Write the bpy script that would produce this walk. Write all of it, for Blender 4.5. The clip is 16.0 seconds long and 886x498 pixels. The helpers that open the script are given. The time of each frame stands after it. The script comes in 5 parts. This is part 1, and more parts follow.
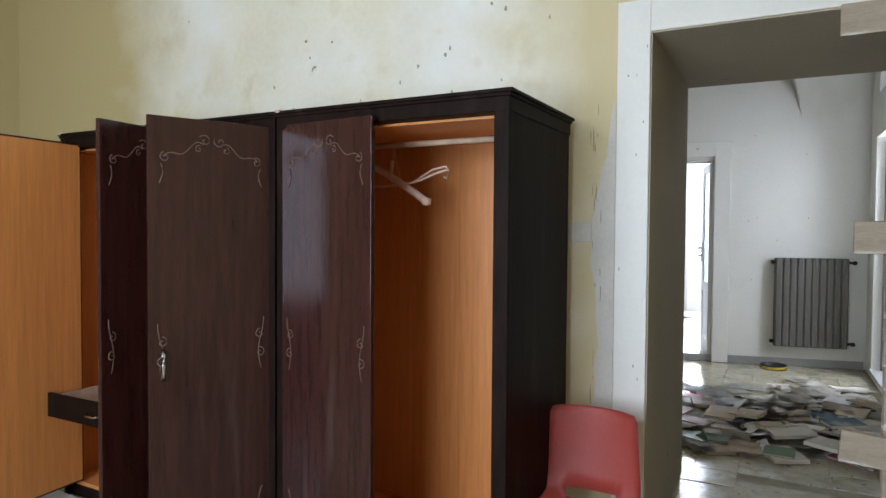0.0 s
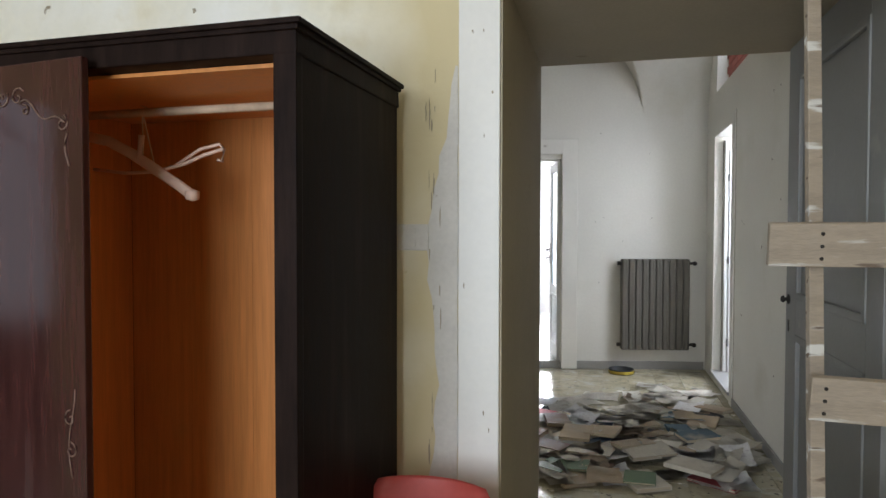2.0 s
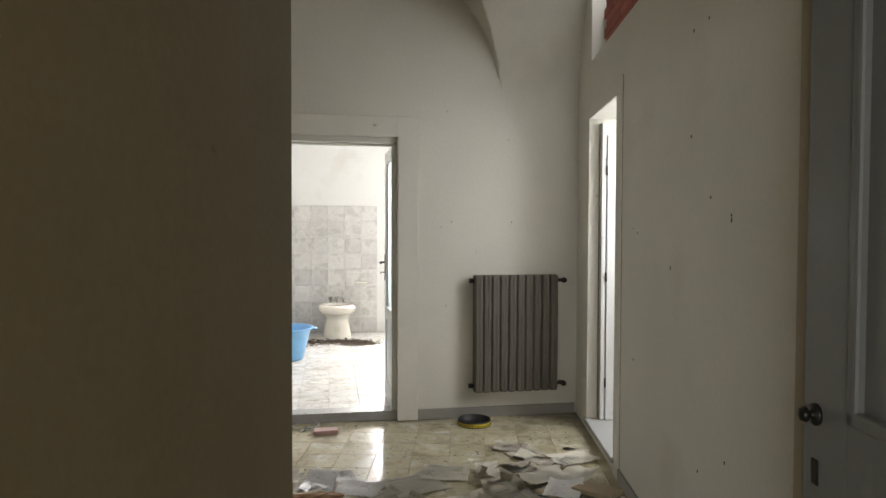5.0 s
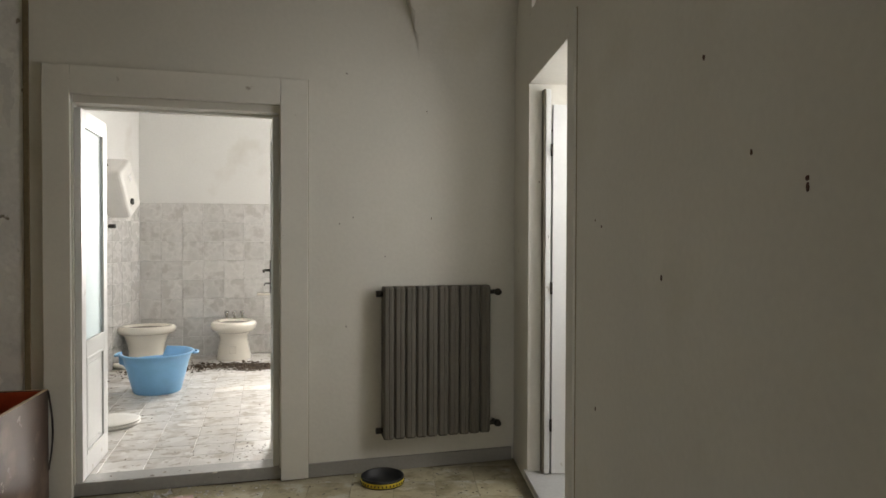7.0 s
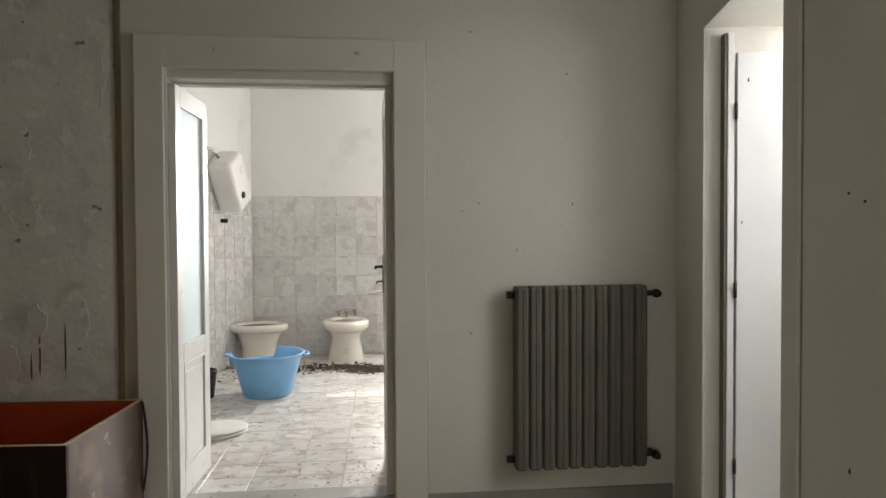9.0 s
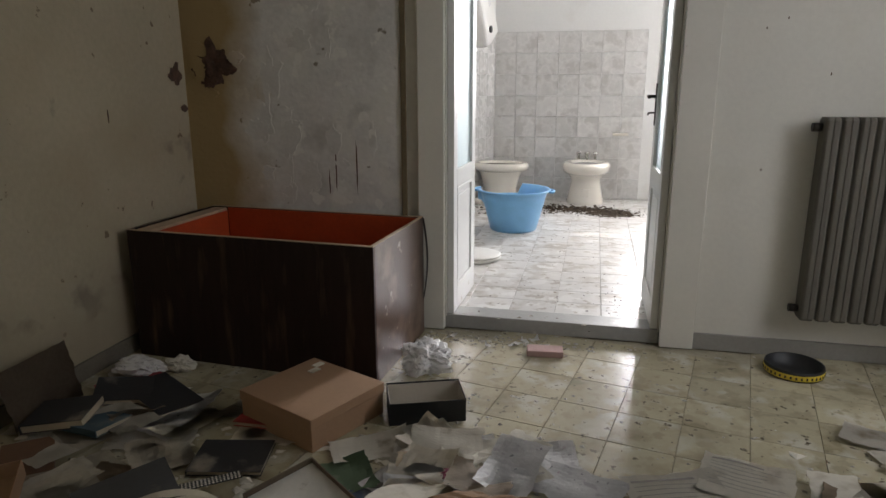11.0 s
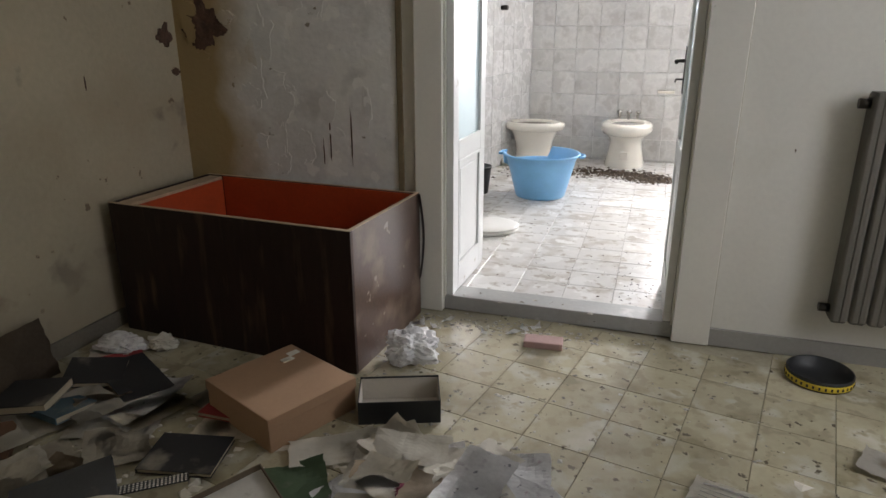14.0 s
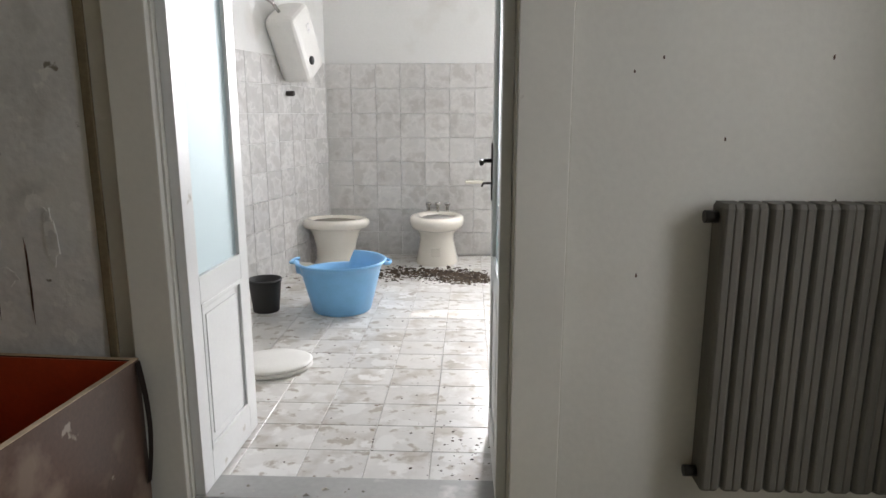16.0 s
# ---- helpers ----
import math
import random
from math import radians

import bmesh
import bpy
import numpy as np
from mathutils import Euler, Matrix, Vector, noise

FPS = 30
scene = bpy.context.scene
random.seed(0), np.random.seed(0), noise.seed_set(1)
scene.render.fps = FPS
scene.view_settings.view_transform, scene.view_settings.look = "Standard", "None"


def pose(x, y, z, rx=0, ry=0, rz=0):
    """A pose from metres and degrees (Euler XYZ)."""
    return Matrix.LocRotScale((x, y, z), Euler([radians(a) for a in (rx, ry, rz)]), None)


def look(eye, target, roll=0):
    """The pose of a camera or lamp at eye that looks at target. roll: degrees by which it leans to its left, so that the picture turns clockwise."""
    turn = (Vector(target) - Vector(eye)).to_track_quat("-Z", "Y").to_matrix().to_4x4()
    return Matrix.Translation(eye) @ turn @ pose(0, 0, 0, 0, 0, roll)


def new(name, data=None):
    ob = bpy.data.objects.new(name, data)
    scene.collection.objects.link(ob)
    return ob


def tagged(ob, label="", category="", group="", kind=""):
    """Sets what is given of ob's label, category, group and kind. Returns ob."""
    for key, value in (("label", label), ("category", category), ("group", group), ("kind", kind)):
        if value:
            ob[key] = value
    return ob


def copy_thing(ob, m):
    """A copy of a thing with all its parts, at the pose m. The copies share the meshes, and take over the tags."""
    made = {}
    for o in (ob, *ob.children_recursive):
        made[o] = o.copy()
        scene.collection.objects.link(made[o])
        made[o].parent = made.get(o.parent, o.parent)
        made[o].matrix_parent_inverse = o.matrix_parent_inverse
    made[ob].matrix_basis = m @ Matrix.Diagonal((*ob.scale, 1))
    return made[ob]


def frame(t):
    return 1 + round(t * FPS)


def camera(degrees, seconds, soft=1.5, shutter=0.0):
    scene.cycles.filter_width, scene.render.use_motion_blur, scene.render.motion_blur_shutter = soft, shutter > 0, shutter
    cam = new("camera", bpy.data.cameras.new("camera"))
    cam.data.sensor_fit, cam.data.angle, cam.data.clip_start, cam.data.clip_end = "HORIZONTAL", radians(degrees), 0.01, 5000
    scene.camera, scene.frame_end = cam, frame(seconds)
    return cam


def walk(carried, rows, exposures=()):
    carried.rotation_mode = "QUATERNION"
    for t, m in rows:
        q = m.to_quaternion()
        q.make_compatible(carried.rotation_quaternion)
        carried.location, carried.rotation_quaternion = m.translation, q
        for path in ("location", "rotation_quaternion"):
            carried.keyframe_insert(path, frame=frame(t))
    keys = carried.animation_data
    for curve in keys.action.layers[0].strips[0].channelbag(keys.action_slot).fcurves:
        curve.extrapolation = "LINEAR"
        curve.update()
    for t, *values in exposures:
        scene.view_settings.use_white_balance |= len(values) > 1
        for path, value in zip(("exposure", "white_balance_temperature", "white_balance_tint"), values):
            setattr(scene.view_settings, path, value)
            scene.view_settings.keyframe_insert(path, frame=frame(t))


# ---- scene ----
cam = camera(68.3, 16.0)
PATH = [
    (0, (0.245, -1.835, 1.464), (-0.282, 0.093, 1.403), 0.4),
    (0.5, (0.334, -1.703, 1.445), (-0.026, 0.264, 1.389), 0.2),
    (1, (0.383, -1.501, 1.463), (0.147, 0.484, 1.408), -0.0),
    (1.5, (0.311, -1.267, 1.473), (0.134, 0.724, 1.42), -0.1),
    (2, (0.256, -1.035, 1.479), (0.173, 0.962, 1.422), 0.1),
    (2.5, (0.353, -0.656, 1.461), (0.352, 1.343, 1.398), 0.1),
    (3, (0.385, -0.385, 1.479), (0.441, 1.613, 1.423), 0.1),
    (3.5, (0.394, -0.094, 1.497), (0.538, 1.9, 1.442), 0.4),
    (4, (0.508, 0.198, 1.49), (0.755, 2.182, 1.433), 0.2),
    (4.5, (0.594, 0.445, 1.523), (0.881, 2.423, 1.468), 0.1),
    (5, (0.708, 0.745, 1.541), (1.045, 2.715, 1.485), 0.2),
    (5.2, (0.78, 0.91, 1.511), (1.153, 2.874, 1.468), 0.3),
    (7.5, (1.199, 2.141, 1.483), (1.727, 4.07, 1.449), 0.1),
    (8.2, (1.249, 2.477, 1.476), (1.654, 4.435, 1.451), -0.0),
    (10.3, (0.9, 2.635, 1.376), (0.708, 4.61, 1.124), -0.1),
    (10.5, (0.885, 2.639, 1.359), (0.625, 4.596, 1.038), 0.0),
    (11, (0.851, 2.629, 1.321), (0.418, 4.52, 0.835), -0.1),
    (11.5, (0.837, 2.61, 1.325), (0.214, 4.423, 0.753), -0.3),
    (12, (0.836, 2.611, 1.331), (0.088, 4.362, 0.718), -0.3),
    (12.5, (0.862, 2.619, 1.35), (0.086, 4.349, 0.716), -0.3),
    (13, (0.912, 2.649, 1.375), (0.137, 4.377, 0.733), -0.3),
    (13.5, (0.993, 2.729, 1.401), (0.274, 4.482, 0.759), -0.3),
    (14, (1.073, 2.966, 1.414), (0.487, 4.768, 0.774), -0.1),
    (14.5, (1.087, 3.174, 1.435), (0.598, 5.009, 0.809), -0.0),
    (15, (1.031, 3.391, 1.461), (0.625, 5.264, 0.891), 0.2),
    (15.5, (0.996, 3.629, 1.486), (0.722, 5.556, 1.025), 0.2),
    (16, (1.09, 3.907, 1.451), (1.009, 5.862, 1.04), -0.0),
]
EXPOSURES = [(0, 0.2, 5700, 12), (1.5, 0.08, 6000, 14), (2.5, 0.14, 6200, 13), (3.5, 0.0, 7100, 14), (5, -0.32, 6850, 12), (7.5, -0.93, 7200, 13),
             (8.2, -0.93, 7200, 13), (10.3, -1.0, 6650, 15), (11.1, -0.85, 6600, 15), (12.0, -0.48, 6550, 15), (13.2, -0.42, 6550, 15), (14.5, -0.78, 6550, 15), (16, -0.85, 6500, 14)]
walk(cam, [(t, look(eye, target, roll)) for t, eye, target, roll in PATH], EXPOSURES)

# ---- world and large lights ----
world = bpy.data.worlds.new("sky")
scene.world = world
world.use_nodes = True
wn = world.node_tree.nodes
sky = wn.new("ShaderNodeTexSky")
sky.sky_type, sky.sun_disc = "NISHITA", False
sky.sun_elevation, sky.sun_rotation = radians(46.3), radians(23)
wn["Background"].inputs[1].default_value = 0.06
world.node_tree.links.new(sky.outputs[0], wn["Background"].inputs[0])
sun = new("sun", bpy.data.lights.new("sun", "SUN"))
sun.data.energy, sun.data.angle, sun.data.color = 5.0, radians(0.5), (1.0, 0.95, 0.87)
sun.matrix_world = look((10.45, 28.5, 25.5), (1, 6, 0))


def window_light(name, eye, target, w, h, watts, colour):
    ob = new(name, bpy.data.lights.new(name, "AREA"))
    ob.data.shape, ob.data.size, ob.data.size_y = "RECTANGLE", w, h
    ob.data.energy, ob.data.color = watts, colour
    ob.matrix_world = look(eye, target)
    return ob


# frames of the skewed rooms: bedroom wall frame (u right, v into the hall), hall's window wall (s towards the bedroom, n outwards)
A12 = radians(12)
WALL1 = pose(0.355, 1.14, 0, 0, 0, -12)
WIN_WALL = Matrix(((-0.196, 0.981, 0, 2.76), (-0.981, -0.196, 0, 6.0), (0, 0, 1, 0), (0, 0, 0, 1)))
DAY = (0.90, 0.96, 1.0)
window_light("window_light_bedroom", WALL1 @ Vector((-0.9, -4.72, 1.75)), WALL1 @ Vector((-0.9, 0, 1.6)), 1.9, 2.0, 142, DAY)
window_light("window_light_hall", WIN_WALL @ Vector((1.05, 0.95, 1.85)), WIN_WALL @ Vector((1.0, -2, 0.2)), 1.2, 2.0, 82, DAY)
window_light("window_light_high", WIN_WALL @ Vector((1.57, 0.06, 3.50)), WIN_WALL @ Vector((1.5, -1.2, 2.6)), 1.95, 0.09, 9, DAY)
window_light("window_light_bath", (1.93, 10.32, 1.85), (0.4, 5.0, 0.6), 0.85, 1.5, 110, (0.96, 0.98, 1.0))
# bright sky over the yard, entering by the bathroom window
window_light("yard_light", (2.50, 12.3, 2.45), (0.5, 5.2, 0.4), 3.0, 1.7, 1450, (0.97, 0.98, 0.98))

# ---- materials ----


def mat(name, colour, rough=0.7, metal=0.0, vary=0.25, scale=6.0, fine=60.0, bump=0.15, stain=None, island=0.0, stretch=None, random_object=0.0, spec=None, damp=()):
    m = bpy.data.materials.new(name)
    m.use_nodes = True
    nt = m.node_tree
    n, ln = nt.nodes, nt.links
    bsdf = n["Principled BSDF"]
    bsdf.inputs["Roughness"].default_value, bsdf.inputs["Metallic"].default_value = rough, metal
    if spec is not None:
        bsdf.inputs["Specular IOR Level"].default_value = spec
    tc = n.new("ShaderNodeTexCoord")
    co = tc.outputs["Object"]
    if random_object:
        # each piece takes its own cut of the pattern
        shift = n.new("ShaderNodeVectorMath")
        shift.operation = "MULTIPLY_ADD"
        shift.inputs[1].default_value = (37.0, 53.0, 71.0)
        ln.new(n.new("ShaderNodeObjectInfo").outputs["Random"], shift.inputs[0])
        ln.new(co, shift.inputs[2])
        co = shift.outputs[0]
    if stretch:
        mp = n.new("ShaderNodeMapping")
        mp.inputs["Scale"].default_value = stretch
        ln.new(co, mp.inputs[0])
        co = mp.outputs[0]

    def noise_tex(s, detail=5.0):
        t = n.new("ShaderNodeTexNoise")
        t.inputs["Scale"].default_value, t.inputs["Detail"].default_value = s, detail
        ln.new(co, t.inputs["Vector"])
        return t.outputs["Fac"]

    def mix(fac, a, b, kind="MIX"):
        x = n.new("ShaderNodeMix")
        x.data_type, x.blend_type = "RGBA", kind
        for sock, v in ((x.inputs[0], fac), (x.inputs[6], a), (x.inputs[7], b)):
            if isinstance(v, (int, float)):
                sock.default_value = v
            elif isinstance(v, tuple):
                sock.default_value = (*v[:3], 1)
            else:
                ln.new(v, sock)
        return x.outputs[2]

    def ramp(fac, lo, hi):
        r = n.new("ShaderNodeMapRange")
        r.inputs[1].default_value, r.inputs[2].default_value = lo, hi
        ln.new(fac, r.inputs[0])
        return r.outputs[0]

    big, small = noise_tex(scale), noise_tex(fine, 3.0)
    dark = tuple(c * (1 - vary) for c in colour)
    light = tuple(min(1, c * (1 + vary * 0.6)) for c in colour)
    col = mix(ramp(big, 0.3, 0.7), dark, light)
    col = mix(0.35, col, mix(ramp(small, 0.3, 0.7), dark, light))
    for st in ([] if not stain else stain if isinstance(stain, list) else [stain]):
        col = mix(ramp(noise_tex(st[1], 8.0), st[2], st[2] + st[3]), col, st[0])
    for axis, lo, hi, tone in damp:
        sep = n.new("ShaderNodeSeparateXYZ")
        ln.new(tc.outputs["Object"], sep.inputs[0])
        wob = n.new("ShaderNodeMath")
        wob.operation = "MULTIPLY_ADD"
        wob.inputs[1].default_value = abs(hi - lo) * 1.6
        ln.new(noise_tex(2.6, 8.0), wob.inputs[0])
        ln.new(sep.outputs[axis], wob.inputs[2])
        off = abs(hi - lo) * 0.8
        col = mix(ramp(wob.outputs[0], lo + off, hi + off), col, tone)
    if island or random_object:
        src = n.new("ShaderNodeNewGeometry").outputs["Random Per Island"] if island else n.new("ShaderNodeObjectInfo").outputs["Random"]
        r = n.new("ShaderNodeMapRange")
        k = island or random_object
        r.inputs[3].default_value, r.inputs[4].default_value = 1 - k, 1 + k * 0.4
        ln.new(src, r.inputs[0])
        hs = n.new("ShaderNodeHueSaturation")
        ln.new(r.outputs[0], hs.inputs["Value"])
        ln.new(col, hs.inputs["Color"])
        col = hs.outputs[0]
    ln.new(col, bsdf.inputs["Base Color"])
    rr = n.new("ShaderNodeMapRange")
    rr.inputs[3].default_value, rr.inputs[4].default_value = max(0.03, rough - 0.12), min(1, rough + 0.12)
    ln.new(big, rr.inputs[0])
    ln.new(rr.outputs[0], bsdf.inputs["Roughness"])
    if bump:
        b = n.new("ShaderNodeBump")
        b.inputs["Strength"].default_value, b.inputs["Distance"].default_value = bump, 0.01
        ln.new(mix(0.5, big, small), b.inputs["Height"])
        ln.new(b.outputs[0], bsdf.inputs["Normal"])
    return m


def glass_mat(name, colour, rough):
    m = bpy.data.materials.new(name)
    m.use_nodes = True
    b = m.node_tree.nodes["Principled BSDF"]
    b.inputs["Base Color"].default_value = (*colour, 1)
    b.inputs["Roughness"].default_value, b.inputs["Transmission Weight"].default_value = rough, 1.0
    b.inputs["IOR"].default_value = 1.2
    return m


PLASTER_YELLOW = mat("stained_yellow_plaster", (0.76, 0.71, 0.55), 0.85, vary=0.12, scale=2.2, fine=30, bump=0.3,
                     stain=[((0.62, 0.51, 0.25), 1.3, 0.50, 0.30), ((0.82, 0.81, 0.76), 1.6, 0.42, 0.30), ((0.60, 0.52, 0.33), 4.5, 0.58, 0.25), ((0.28, 0.23, 0.15), 13.0, 0.70, 0.03)],
                     damp=[(0, -2.9, -3.5, (0.50, 0.41, 0.20)), (0, -0.62, -0.25, (0.60, 0.51, 0.30))])
PLASTER_WHITE = mat("dusty_white_plaster", (0.70, 0.68, 0.62), 0.85, vary=0.08, scale=1.2, fine=40, bump=0.18,
                    stain=[((0.58, 0.55, 0.46), 1.3, 0.58, 0.25), ((0.25, 0.23, 0.2), 9.0, 0.735, 0.03)])
PLASTER_LEFT = mat("damp_ochre_plaster", (0.48, 0.42, 0.30), 0.9, vary=0.14, scale=1.5, fine=35, bump=0.25,
                   stain=[((0.40, 0.33, 0.22), 1.1, 0.55, 0.2), ((0.22, 0.19, 0.15), 3.2, 0.64, 0.08), ((0.20, 0.15, 0.10), 14, 0.70, 0.03)], damp=[(2, 0.55, 0.15, (0.34, 0.29, 0.20))])
PLASTER_BATH = mat("white_bathroom_plaster", (0.80, 0.80, 0.785), 0.8, vary=0.05, scale=1.5, fine=40, bump=0.15, stain=((0.66, 0.64, 0.60), 2.0, 0.58, 0.2))
PLASTER_PEEL = mat("peeling_grey_plaster", (0.74, 0.73, 0.715), 0.9, vary=0.16, scale=3.5, fine=35, bump=0.6,
                   stain=[((0.74, 0.73, 0.70), 3.0, 0.53, 0.05), ((0.56, 0.55, 0.53), 4.0, 0.55, 0.12), ((0.80, 0.79, 0.76), 9.0, 0.60, 0.03), ((0.26, 0.23, 0.19), 11.0, 0.66, 0.03)],
                   damp=[(0, -0.88, -1.18, (0.37, 0.27, 0.13))])
FILLER = mat("pale_filler", (0.60, 0.57, 0.51), 0.9, vary=0.12, scale=6, bump=0.5, stain=((0.30, 0.25, 0.18), 9, 0.66, 0.05))
# dark brown: painted shadow beside the bathroom casing, and stains on the glued paper
SHADE_STAIN_BROWN = mat("ochre_damp_stain", (0.20, 0.155, 0.09), 0.9, vary=0.35, scale=4, bump=0.4)
TRIM_PAINT = mat("old_white_paint", (0.74, 0.72, 0.66), 0.5, vary=0.06, scale=3, fine=50, bump=0.08, stain=((0.35, 0.31, 0.25), 7, 0.70, 0.04))
DOOR_PAINT = mat("white_gloss_paint", (0.72, 0.73, 0.72), 0.35, vary=0.06, scale=3, bump=0.05, stain=((0.4, 0.37, 0.3), 8, 0.70, 0.05))
# grey-white door paint, darkened to hold the shade on the open leaf
DOOR_SHADED = mat("grey_door_paint", (0.20, 0.197, 0.184), 0.5, vary=0.10, scale=3, bump=0.1, stain=((0.25, 0.24, 0.21), 5, 0.68, 0.06))
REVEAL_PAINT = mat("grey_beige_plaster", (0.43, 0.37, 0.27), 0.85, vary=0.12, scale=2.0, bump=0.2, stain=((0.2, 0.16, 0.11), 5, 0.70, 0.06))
VENEER = mat("dark_mahogany_veneer", (0.040, 0.014, 0.012), 0.12, vary=0.45, scale=9, fine=40, bump=0.03, stretch=(5, 5, 0.35), stain=((0.065, 0.04, 0.035), 2.2, 0.62, 0.2))
BLACK_WOOD = mat("black_stained_wood", (0.014, 0.008, 0.006), 0.5, vary=0.6, scale=8, fine=50, bump=0.06, stretch=(4, 4, 0.5), stain=((0.030, 0.018, 0.014), 3, 0.56, 0.2), spec=0.05)
ORANGE_WOOD = mat("orange_wood_laminate", (0.58, 0.235, 0.062), 0.42, vary=0.22, scale=7, fine=30, bump=0.04, stretch=(7, 7, 0.3))
GILT = mat("worn_gilt_inlay", (0.19, 0.12, 0.085), 0.45, metal=0.3, vary=0.4, scale=30)
RED_PAINT = mat("red_orange_laminate", (0.50, 0.070, 0.020), 0.45, vary=0.2, scale=5, bump=0.04)
CHIPBOARD = mat("raw_board_edge", (0.50, 0.38, 0.26), 0.8, vary=0.2, scale=20, bump=0.2)
DARK_BOARD = mat("dark_brown_board", (0.026, 0.014, 0.011), 0.45, vary=0.4, scale=6, stretch=(4, 4, 0.6), bump=0.05, spec=0.25, stain=((0.11, 0.065, 0.045), 4, 0.56, 0.22))
RAW_WOOD = mat("weathered_raw_wood", (0.33, 0.27, 0.20), 0.8, vary=0.25, scale=6, fine=50, bump=0.25, stretch=(1, 6, 6), stain=[((0.60, 0.58, 0.53), 3, 0.57, 0.05), ((0.14, 0.10, 0.07), 6, 0.63, 0.06)])
FLOOR_TILE = mat("dirty_cream_cement_tile", (0.45, 0.405, 0.28), 0.20, vary=0.14, scale=7, fine=45, bump=0.05, random_object=0.12,
                 stain=[((0.27, 0.235, 0.15), 4.5, 0.52, 0.14), ((0.58, 0.555, 0.475), 6.5, 0.52, 0.22), ((0.36, 0.32, 0.22), 16, 0.55, 0.08), ((0.12, 0.10, 0.07), 26, 0.64, 0.05)])
BATH_GROUT = mat("pale_grout", (0.50, 0.48, 0.45), 0.9, vary=0.2, scale=10)
GROUT = mat("dirty_grout", (0.36, 0.325, 0.235), 0.9, vary=0.3, scale=10)
BATH_TILE = mat("mottled_white_tile", (0.70, 0.69, 0.675), 0.28, vary=0.10, scale=7, fine=25, bump=0.03, random_object=0.12, stain=[((0.52, 0.505, 0.49), 7, 0.50, 0.12), ((0.62, 0.61, 0.60), 22, 0.55, 0.1)])
BATH_FLOOR = mat("mottled_white_floor_tile", (0.66, 0.645, 0.62), 0.35, vary=0.12, scale=6, fine=30, bump=0.04, random_object=0.10,
                 stain=[((0.47, 0.435, 0.39), 5, 0.52, 0.12), ((0.74, 0.73, 0.71), 8, 0.55, 0.06), ((0.40, 0.36, 0.31), 14, 0.58, 0.07), ((0.20, 0.15, 0.10), 19, 0.68, 0.05)])
CERAMIC = mat("white_ceramic", (0.80, 0.76, 0.68), 0.12, vary=0.04, scale=6, bump=0.0)
BLUE_PLASTIC = mat("blue_plastic", (0.20, 0.47, 0.78), 0.38, vary=0.08, scale=10, bump=0.02)
WHITE_PLASTIC = mat("white_plastic", (0.78, 0.77, 0.74), 0.35, vary=0.05, scale=10, bump=0.02)
RED_PLASTIC = mat("faded_red_plastic", (0.60, 0.11, 0.085), 0.42, vary=0.10, scale=5, bump=0.03, stain=((0.68, 0.24, 0.20), 3, 0.55, 0.2))
IRON = mat("grey_painted_iron", (0.135, 0.125, 0.105), 0.6, metal=0.0, spec=0.3, vary=0.15, scale=8, bump=0.06)
DARK_METAL = mat("dark_metal", (0.05, 0.045, 0.04), 0.4, metal=0.8, vary=0.3, scale=20)
CHROME = mat("dull_chrome", (0.55, 0.54, 0.52), 0.2, metal=1.0, vary=0.1, scale=20, bump=0)
BLACK_RUBBER = mat("black_plastic", (0.02, 0.02, 0.02), 0.5, vary=0.3, scale=10)
MARBLE = mat("grey_marble", (0.36, 0.36, 0.35), 0.4, vary=0.15, scale=5, fine=40, bump=0.05, stain=((0.55, 0.54, 0.52), 6, 0.6, 0.1))
BASE_GREY = mat("grey_stone_baseboard", (0.30, 0.29, 0.27), 0.6, vary=0.15, scale=5, bump=0.1)
# dirt on baseboard and bowl; also the painted shadow at the casement stile
DIRT_SHADE_DARK = mat("dirt_blackened_baseboard", (0.17, 0.15, 0.115), 0.8, vary=0.3, scale=5, bump=0.2)
CRACK = mat("old_plaster_crack", (0.34, 0.29, 0.20), 0.9, vary=0.3, scale=20)
FLAKE = mat("lifting_white_flakes", (0.68, 0.67, 0.65), 0.9, vary=0.1, scale=10, bump=0.4)
BRICK = mat("red_brick", (0.40, 0.12, 0.09), 0.85, vary=0.25, scale=8, bump=0.3, random_object=0.25)
MORTAR = mat("pale_mortar", (0.28, 0.20, 0.17), 0.9)
CARDBOARD = mat("brown_cardboard", (0.36, 0.22, 0.13), 0.8, vary=0.1, scale=5, bump=0.05)
CARD_IN = mat("pale_card", (0.50, 0.46, 0.40), 0.85, vary=0.1, scale=6)
BLACK_CARD = mat("black_card", (0.012, 0.013, 0.014), 0.5, vary=0.2, scale=10)
PINK_CLAY = mat("pink_clay", (0.42, 0.27, 0.25), 0.9, vary=0.15, scale=12)
PAPER = mat("aged_paper", (0.70, 0.66, 0.57), 0.85, vary=0.10, scale=8, fine=60, bump=0.1, random_object=0.28, stain=((0.36, 0.30, 0.21), 7, 0.58, 0.15))
PAPER_GREY = mat("dirty_grey_paper", (0.80, 0.79, 0.78), 0.55, vary=0.2, scale=9, fine=60, random_object=0.22, stain=[((0.58, 0.55, 0.57), 18, 0.58, 0.08), ((0.56, 0.42, 0.47), 30, 0.66, 0.05), ((0.25, 0.25, 0.27), 38, 0.66, 0.04)])
POSTER = mat("torn_paper_remnant", (0.58, 0.53, 0.42), 0.9, vary=0.12, scale=8, bump=0.2, stain=[((0.30, 0.25, 0.17), 12, 0.58, 0.1), ((0.08, 0.07, 0.06), 18, 0.68, 0.03)])
INK = mat("faded_print", (0.30, 0.28, 0.25), 0.8, vary=0.2)
